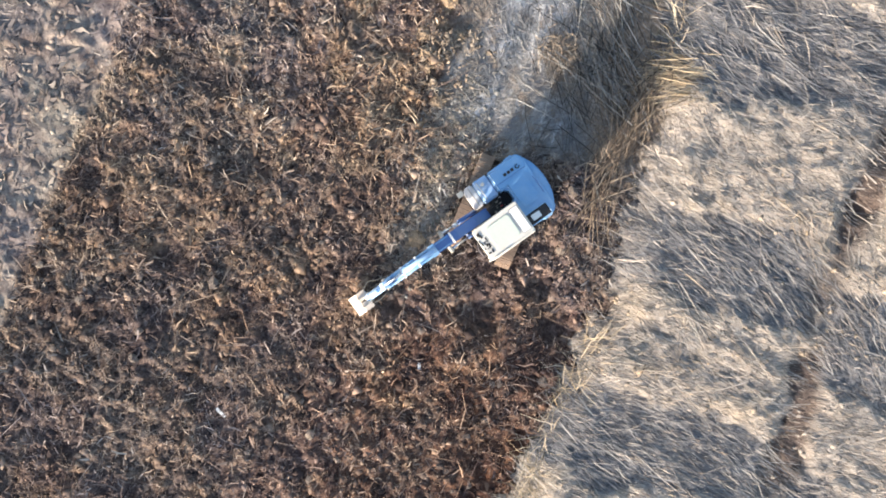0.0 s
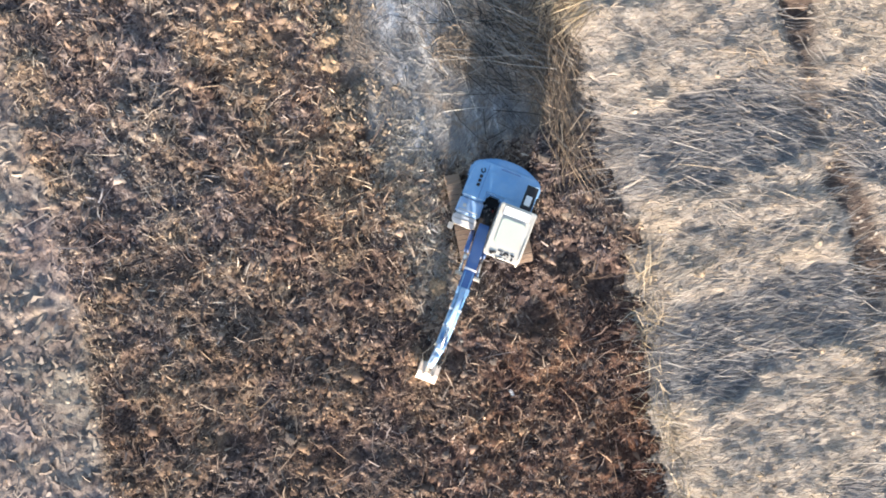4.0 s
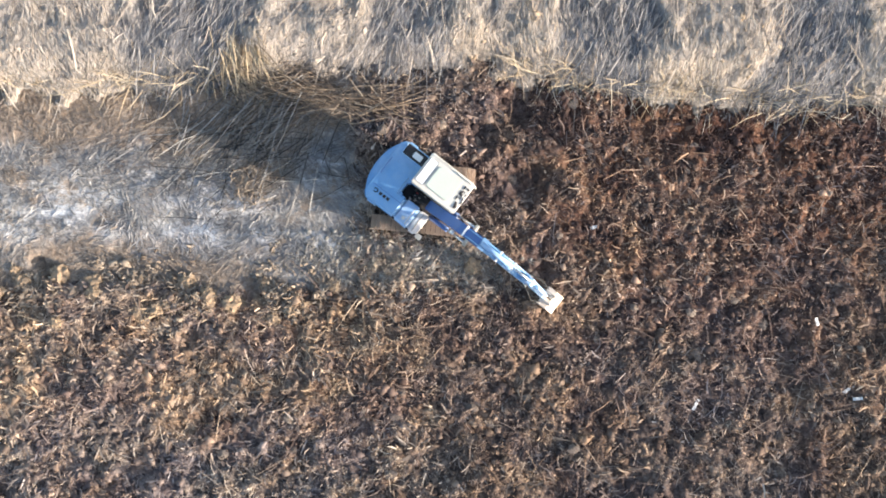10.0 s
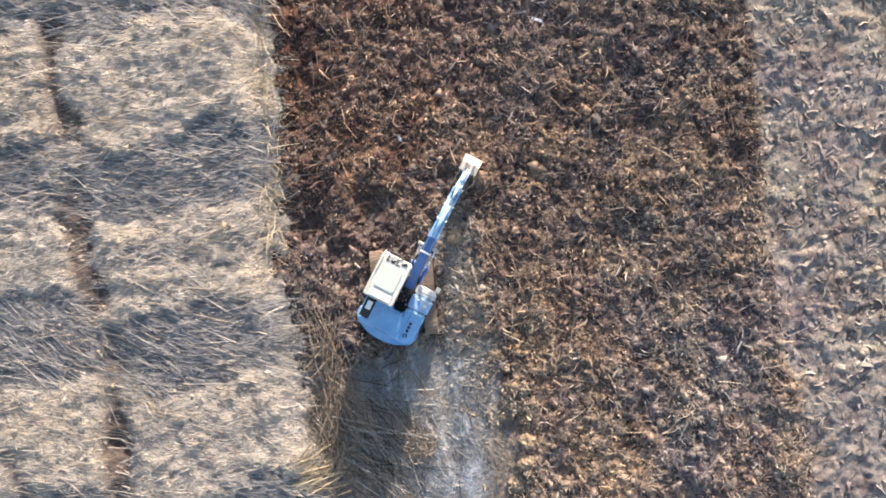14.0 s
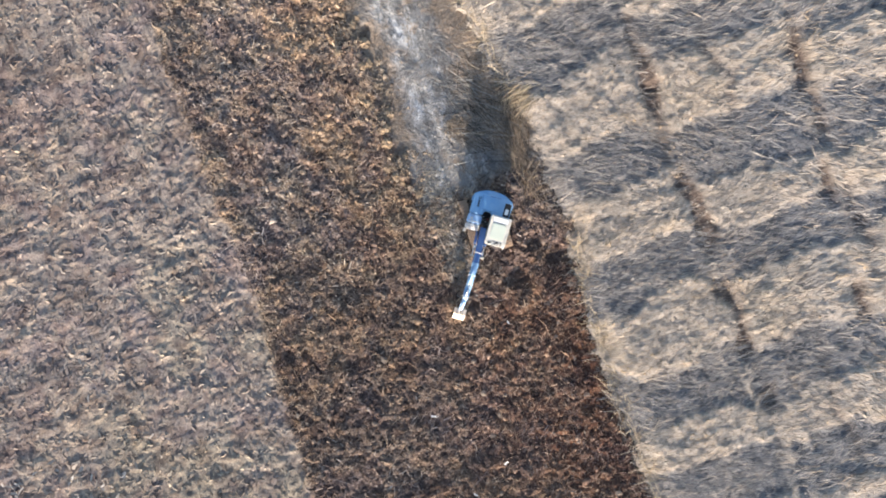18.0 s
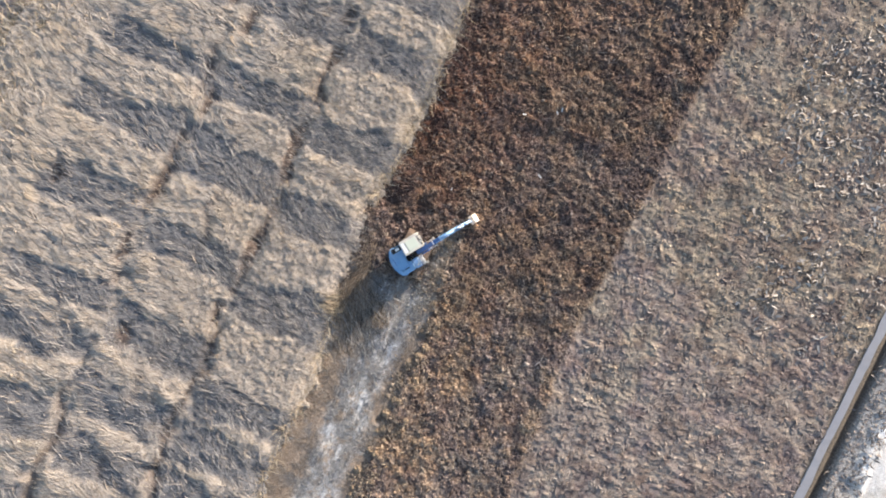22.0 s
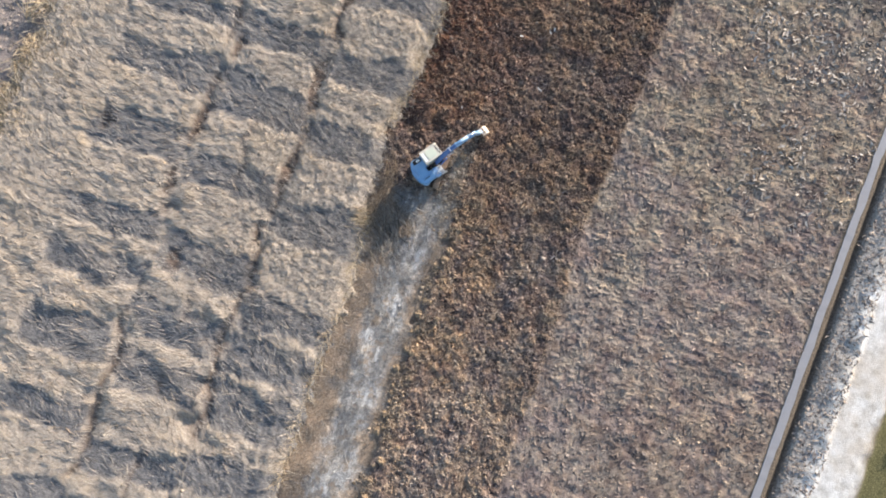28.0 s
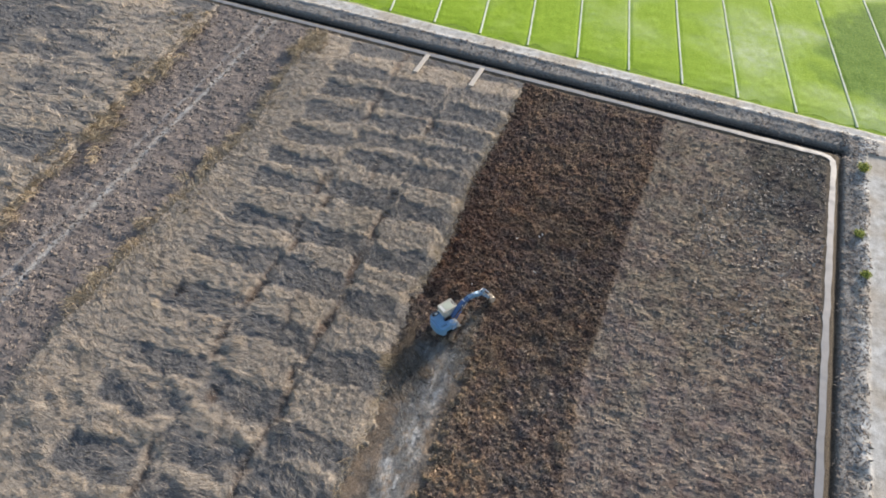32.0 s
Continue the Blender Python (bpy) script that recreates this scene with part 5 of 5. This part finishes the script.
lean = (-0.142, 0.99)
for k in range(-7, 9):
    x0 = 3.7 + 7.65 * k
    length = 62.0
    bund = strip("paddy_bund", [(x0, paddy_south(x0) + 0.2), (x0 + lean[0] * length, paddy_south(x0) + lean[1] * length)], 0.24, -0.1, 0.1, BUND, 0.06, 3 + k, 1.0)
    tagged(bund, "narrow pale earth bund between rice plots", "bund", "bunds in the rice field")
    xs, ys = np.linspace(0.01, 0.99, 22), np.linspace(0, 1, 100) ** 1.4
    U, V = (a.ravel() for a in np.meshgrid(xs, ys, indexing="ij"))
    X = x0 + 7.65 * U + lean[0] * length * V
    Y = paddy_south(x0 + 7.65 * U) + 0.35 + lean[1] * length * V
    Z = 0.06 + 0.06 * fbm(X, Y, 1.6, 3, 51) + 0.05 * fbm(X, Y, 0.3, 2, 52)
    Y = Y + (0.9 * fbm(X, Y, 0.6, 3, 57) + 0.2) * np.clip(1 - 30 * V, 0, 1)
    Z = np.where((U < 0.02) | (U > 0.98), -0.05, -0.055 + (Z + 0.055) * np.clip(V * length / 2.5, 0, 1))
    # where glare and haze are painted pale, most towards the far east
    far = np.clip((Y - 78) / 25, 0, 1) * np.clip((X - 5) / 20, 0, 1)
    glare = np.clip((fbm(X, Y, 0.13, 4, 54, 0.65) - 0.58 + 0.6 * far) * 4, 0, 1) + 0.3 * np.clip((fbm(X, Y, 0.7, 3, 55) - 0.72) * 4, 0, 1)
    glare = np.minimum(glare + 0.75 * step(fbm(X, Y, 0.07, 3, 58), 0.3, 0.5), 1)
    plot = tagged(new("rice_plot"), "bright green plot of flooded young rice, sky glare painted in pale", "rice plot", "plots of the rice field")
    crop_me = mesh_of("crop", np.stack([X, Y, Z], 1), grid_faces(22, 100), rice)
    # soft-edged oval of darker green on the field's east side
    dark_green = 1 - step(((X - 51) / 14) ** 2 + ((Y - 65) / 15) ** 2 + 0.5 * fbm(X, Y, 0.25, 3, 53), 1.0, 0.5)
    at = crop_me.attributes.new("dark_green", "FLOAT", "POINT")
    at.data.foreach_set("value", dark_green.astype(np.float32))
    at = crop_me.attributes.new("sky_glare", "FLOAT", "POINT")
    at.data.foreach_set("value", glare.astype(np.float32))
    again("crop", crop_me, plot)
    cor = [(0, 0), (1, 0), (1, 1), (0, 1)]
    wx = [x0 + 7.65 * u + lean[0] * length * v for u, v in cor]
    wy = [paddy_south(x0 + 7.65 * u) + 1.6 + lean[1] * length * v for u, v in cor]
    again("flood_water", mesh_of("flood_water", np.array([(p, q, -0.03) for p, q in zip(wx, wy)]), np.array([[0, 1, 2, 3]]), flood, False), plot, "pale shallow water between the plants")

# ---- loose things ----
def rough_lump(name, seed, r, flat, mat, rings=9):
    """An uneven clump."""
    bm = bmesh.new()
    bmesh.ops.create_icosphere(bm, subdivisions=3, radius=1)
    for v in bm.verts:
        d = v.co.copy()
        k = 1 + 0.45 * noise.noise(d * 1.7 + Vector((seed * 3.1, 0, 0))) + 0.35 * noise.noise(d * 4.5 + Vector((0, seed * 2.3, 0)))
        v.co = Vector((d.x * r * k, d.y * r * k, max(d.z, -0.3) * r * flat * k))
    me = bpy.data.meshes.new(name)
    bm.to_mesh(me)
    bm.free()
    me.materials.append(mat)
    return me


SOD = painted("orange_root_sod", (0.33, 0.235, 0.15), (0.15, 0.105, 0.07), 0.95, 0.0, 5.0, 0.9, 0.05)
FIBRE = straw_material("sod_fibre", [(0.0, (0.15, 0.105, 0.068)), (0.5, (0.3, 0.225, 0.15)), (1.0, (0.44, 0.36, 0.26))])
pick = random.Random(11)
for k, (x, y) in enumerate(((3.3, -12.4), (3.5, -11.2), (3.4, -9.6), (3.5, -8.1), (4.1, -6.4), (4.6, -5.0), (3.9, -7.2), (4.4, -9.0), (3.2, -14.0), (3.3, -15.6), (3.0, -17.4), (3.2, -19.5), (4.1, -3.9), (3.6, -21.4), (3.1, -23.0), (2.6, 1.9), *((3.9 + pick.gauss(0, 0.4), -3.0 - 1.15 * q + pick.gauss(0, 0.3)) for q in range(24)))):
    r = pick.uniform(0.16, 0.32)
    h = float(plan(np.array([x]), np.array([y]))[1][0])
    sod = tagged(new("sod_clump", rough_lump("sod_clump", k, r, 0.7, SOD)), "orange-brown clump of torn reed roots on the lane's edge", "sod", "sods along the lane")
    sod.matrix_world = pose(x, y, h + 0.02)
    n = 60
    a = rng.uniform(0, 6.28, n)
    q = rng.uniform(0.1, 1.0, n) * r
    v, f = blades(q * np.cos(a), q * np.sin(a), 0.4 * r + 0 * a, a + rng.normal(0, 0.6, n), rng.uniform(0.06, 0.2, n), rng.uniform(0.012, 0.03, n), rng.uniform(-0.12, 0.04, n), 0.3)
    fibre = new("root_fibre", mesh_of("root_fibre", v, f, FIBRE, False))
    fibre.parent = sod

# brush heap beside the machine and dark stems on the lane
n = 420
s = rng.uniform(0, 1, n)
x, y = -3.5 + 0.8 * s + rng.normal(0, 0.3, n), -6.6 + 5.6 * s + rng.normal(0, 0.5, n)
z = 0.12 + rng.uniform(0, 0.75, n) * np.exp(-(((x + 3.0) / 0.8) ** 2))
ang = 1.35 + rng.normal(0, 0.5, n) + math.pi * (rng.uniform(0, 1, n) < 0.5)
heap = straw_material("brush_stems", [(0.0, (0.04, 0.032, 0.027)), (0.5, (0.12, 0.092, 0.07)), (0.82, (0.27, 0.205, 0.15)), (1.0, (0.46, 0.37, 0.27))])
STEM = straw_material("reed_stem", [(0.0, (0.1, 0.072, 0.05)), (0.4, (0.26, 0.19, 0.13)), (0.8, (0.42, 0.33, 0.24)), (1.0, (0.56, 0.47, 0.36))])
DARK_STEM = straw_material("grey_stem", [(0.0, (0.07, 0.067, 0.064)), (0.5, (0.22, 0.208, 0.192)), (0.8, (0.42, 0.395, 0.36)), (1.0, (0.6, 0.57, 0.52))])


def stem_mesh(seed, length, r, bow, mat):
    """A tapered round stem from the origin along x, bent here and there."""
    lot = random.Random(seed)
    pts = [Vector((length * k / 5, bow * length * math.sin(1.2 * k / 5 + seed) + lot.gauss(0, 0.02), lot.gauss(0, 0.015))) for k in range(6)]
    bm = bmesh.new()
    rings = [[bm.verts.new(p + Vector((0, math.cos(1.2566 * q), math.sin(1.2566 * q))) * r * (1 - 0.11 * k)) for q in range(5)] for k, p in enumerate(pts)]
    for p, q in zip(rings, rings[1:]):
        for k in range(5):
            bm.faces.new((p[k], p[(k + 1) % 5], q[(k + 1) % 5], q[k])).smooth = True
    bm.faces.new(rings[0][::-1])
    bm.faces.new(rings[-1])
    me = bpy.data.meshes.new("stem")
    bm.to_mesh(me)
    bm.free()
    me.materials.append(mat)
    return me


def stem_pile(name, label, at, count, spot, heading, mats, lengths, seed):
    """Stems of one pile, each a part; spot(lot) gives a place and a height, heading its mean and spread in radians."""
    pile = tagged(new(name), label, "brush")
    pile.matrix_world = pose(*at)
    lot = random.Random(seed)
    kinds = [stem_mesh(seed + k, lengths[0] + (lengths[1] - lengths[0]) * (k / 13) ** 1.5, 0.009 + 0.0013 * (k % 7), 0.05, mats[k % len(mats)]) for k in range(14)]
    for _ in range(count):
        px, py, pz, slope = spot(lot)
        m = Matrix.Translation((px - at[0], py - at[1], pz - at[2])) @ Matrix.Rotation(lot.gauss(*heading), 4, "Z") @ Matrix.Rotation(slope, 4, "Y") @ Matrix.Rotation(lot.uniform(0, 6.28), 4, "X")
        again("stem", lot.choice(kinds), pile, m=m)
    return pile


def heap_spot(lot):
    q = lot.uniform(0, 1)
    return -3.75 + 1.2 * q + lot.gauss(0, 0.28), -7.2 + 6.9 * q + lot.gauss(0, 0.3), lot.uniform(0.15, 0.75), lot.gauss(0.0, 0.1)


def fan_spot(lot):
    return -3.0 + lot.gauss(0, 0.35), -4.9 + lot.gauss(0, 0.75), lot.uniform(0.3, 0.65), lot.uniform(0.06, 0.2)


brush = stem_pile("brush_heap", "heap of long brown reed stems pulled up beside the machine", (-3.0, -3.6, 0.05), 120, heap_spot, (1.42, 0.3), (STEM, STEM, heap), (0.7, 2.3), 31)
v, f = blades(x + 3.0, y + 3.6, z - 0.05, ang, rng.uniform(0.5, 1.6, n), rng.uniform(0.015, 0.035, n), rng.uniform(-0.25, 0.2, n), 0.06)
loose = new("stem_litter", mesh_of("stem_litter", v, f, heap, False))
loose.parent = brush
stem_pile("fallen_stems", "long grey reed stems fanned out over the lane", (-2.6, -5.2, 0.05), 70, fan_spot, (-0.68, 0.26), (DARK_STEM, DARK_STEM, heap), (1.2, 3.8), 61)
n = 300
x, y = -1.4 + rng.normal(0, 0.9, n), -6.2 + rng.normal(0, 1.7, n)
stuff("dark_stems", [blades(x, y, 0.05 + rng.uniform(0, 0.12, n), -0.95 + rng.normal(0, 0.55, n) + math.pi * (rng.uniform(0, 1, n) < 0.5), rng.uniform(0.6, 2.8, n), rng.uniform(0.015, 0.03, n), rng.uniform(0, 0.12, n), 0.05)], straw_material("grey_stems", [(0.0, (0.015, 0.015, 0.015)), (0.5, (0.06, 0.056, 0.052)), (0.8, (0.3, 0.28, 0.25)), (1.0, (0.5, 0.47, 0.42))]), "grey broken reed stems lying over the lane", "stems")

# ochre sheaf at the reeds' edge and a torn orange mound on the lane
n = 150
x, y = -4.9 + rng.normal(0, 0.4, n), -6.4 + rng.normal(0, 0.45, n)
stuff("ochre_reeds", [blades(x, y, reed_height(x, y), 0.25 + rng.normal(0, 0.3, n), rng.uniform(0.7, 2.0, n), rng.uniform(0.02, 0.04, n), rng.uniform(-0.35, 0.1, n), 0.08)], tuft, "ochre sheaf of reeds leaning out over the lane", "reeds")
n = 260
x, y = rng.normal(0.0, 0.3, n), -5.9 + rng.normal(0, 0.28, n)
stuff("orange_roots", [blades(x, y, 0.04 + rng.uniform(0, 0.16, n), rng.uniform(0, 6.28, n), rng.uniform(0.15, 0.5, n), rng.uniform(0.015, 0.035, n), rng.uniform(-0.05, 0.15, n), 0.2)], torn, "orange torn roots piled on the lane", "roots")

# pale litter trodden flat beside the machine's track
n = 2600
x, y = 2.5 + rng.normal(0, 0.55, n), -0.9 + rng.normal(0, 1.9, n)
h = plan(x, y)[1]
stuff("trodden_litter", [blades(x, y, h + 0.02, rng.uniform(0, 6.28, n), rng.uniform(0.08, 0.35, n), rng.uniform(0.01, 0.024, n), rng.uniform(0, 0.04, n), 0.1), lumps(x[::4], y[::4], h[::4], rng.uniform(0.05, 0.14, len(x[::4])), 0.35)], straw_material("olive_litter", [(0.0, (0.14, 0.128, 0.108)), (0.5, (0.24, 0.222, 0.19)), (1.0, (0.34, 0.32, 0.285))], 0.9, ((0.5, 0.52, 0.6, (1.0, 0.8, 0.58)),)), "grey-green reed litter trodden flat beside the track", "litter")

# two pale slabs by the far path
for x0, y0, x1, y1 in ((-16.95, 43.9, -17.35, 39.2), (-8.5, 43.3, -9.0, 38.5)):
    a = math.degrees(math.atan2(x0 - x1, y1 - y0))
    slab = part("slab", block(-0.32, 0.32, -2.3, 2.3, 0.0, 0.16, 0.02), painted("pale_slab", (0.66, 0.6, 0.54), (0.5, 0.44, 0.38), 0.8, 0.0, 1.5, 0.4, 0.01))
    slab.matrix_world = pose((x0 + x1) / 2, (y0 + y1) / 2, 0.62, 0, 0, a)
    tagged(slab, "pale plank slab lying on the flattened reeds", "slab", "slabs by the path")

# scraps
SCRAP = painted("white_scrap", (0.72, 0.7, 0.66), (0.5, 0.48, 0.44), 0.6, 0.0, 5.0, 0.3, 0.004)
for k, (x, y, a, ln) in enumerate(((7.1, 9.7, 65, 0.42), (4.1, 13.7, 110, 0.28), (6.4, 14.9, 40, 0.4), (6.7, 15.2, 10, 0.3), (1.1, 6.0, 20, 0.22))):
    h = float(plan(np.array([x]), np.array([y]))[1][0])
    bm = side_plate([(-ln / 2, 0), (-ln / 4, 0.035), (ln / 4, 0.02), (ln / 2, 0.05), (ln / 2, 0.07), (ln / 4, 0.04), (-ln / 4, 0.055), (-ln / 2, 0.02)], -0.05, 0.05, 0)
    scrap = part("scrap", bm, SCRAP)
    scrap.matrix_world = pose(x, y, h + 0.05, 0, 0, a)
    tagged(scrap, "small whitish curled scrap lying on the soil", "scrap", "scraps on the soil")

# shrubs beside the dirt road
LEAF = straw_material("shrub_leaf", [(0.0, (0.12, 0.17, 0.04)), (0.5, (0.32, 0.36, 0.07)), (1.0, (0.6, 0.58, 0.14))])
TWIG = painted("twig", (0.14, 0.1, 0.06), (0.08, 0.06, 0.04), 0.9, 0.0, 8.0, 0.5, 0.004)
for k, (x, y, r) in enumerate(((42.0, 38.2, 0.7), (40.9, 26.5, 0.5), (41.2, 20.3, 0.45), (46.5, -9.5, 0.7))):
    shrub = tagged(new("shrub"), "yellow-green leafy shrub on the ditch bank", "shrub", "shrubs along the road")
    h = float(plan(np.array([x]), np.array([y]))[1][0])
    shrub.matrix_world = pose(x, y, h - 0.05)
    tw = bmesh.new()
    for j in range(9):
        a = j * 2.4
        rod((0, 0, 0), (0.6 * r * math.cos(a), 0.6 * r * math.sin(a), r * (0.7 + 0.3 * math.sin(j))), 0.025, 6, 0.008, tw)
    part("twigs", tw, TWIG, shrub)
    n = 700
    d = rng.normal(0, 1, (n, 3))
    d = d / np.linalg.norm(d, axis=1)[:, None] * (rng.uniform(0.25, 1.0, n) ** 0.5)[:, None] * (1 + 0.3 * np.sin(5 * d[:, :1]))
    v, f = blades(d[:, 0] * r, d[:, 1] * r, 0.65 * r + 0.6 * r * d[:, 2], rng.uniform(0, 6.28, n), rng.uniform(0.1, 0.22, n), rng.uniform(0.06, 0.1, n), rng.uniform(-0.06, 0.06, n), 0.2)
    crown = new("leaves", mesh_of("leaves", v, f, LEAF, False))
    crown.parent = shrub

# marker post at the field's corner
base = float(plan(np.array([41.12]), np.array([38.69]))[1][0])
post = tagged(new("marker_post"), "short white marker post standing on the ditch bank", "post")
post.matrix_world = pose(41.12, 38.69, base - 0.1)
part("pole", rod((0, 0, 0), (0.02, 0.03, 1.45), 0.045, 12, 0.04), SCRAP, post)
part("cap", rod((0.02, 0.03, 1.44), (0.02, 0.03, 1.5), 0.055, 12, 0.05), SCRAP, post)

# single clods that stand out on the dug strip
cm, n, l, b = material("single_clod", 0.95)
co = n.new("ShaderNodeTexCoord").outputs["Object"]
rnd = n.new("ShaderNodeObjectInfo").outputs["Random"]
own = ramp(n, l, rnd, [(0.0, (0.08, 0.062, 0.055)), (0.4, (0.13, 0.1, 0.085)), (0.75, (0.2, 0.152, 0.12)), (1.0, (0.29, 0.225, 0.17))])
l.new(mix(n, l, ramp(n, l, noise_node(n, l, 9.0, 4, 0.7, co), [(0.45, (0, 0, 0)), (0.65, (0.7,) * 3)]), own, (0.25, 0.2, 0.155)), b.inputs["Base Color"])
bump(n, l, b, noise_node(n, l, 16.0, 4, 0.7, co), 1.0, 0.04)
clod_kinds = []
for k in range(9):
    bm = bmesh.new()
    bmesh.ops.create_icosphere(bm, subdivisions=1, radius=1)
    for v in bm.verts:
        v.co *= 1 + 0.9 * noise.noise(v.co * 2.3 + Vector((k * 4.7, 0, 0)))
        v.co.z *= 0.42
    me = bpy.data.meshes.new("clod")
    bm.to_mesh(me)
    bm.free()
    me.materials.append(cm)
    clod_kinds.append(me)
lot = random.Random(23)
spots = np.array([(lot.uniform(-3.5, 15), lot.uniform(-15, 18)) for _ in range(420)])
found, high = plan(spots[:, 0], spots[:, 1])
for (x, y), keep_it, h in list(zip(spots, found["dug"], high)):
    if keep_it > 0.8:
        r = 0.07 + 0.13 * lot.random() ** 2
        again("clod", lot.choice(clod_kinds), ground, m=pose(x, y, h + 0.15 * r, 0, 0, lot.uniform(0, 360)) @ Matrix.Diagonal((r * lot.uniform(0.8, 1.3), r, r, 1)))
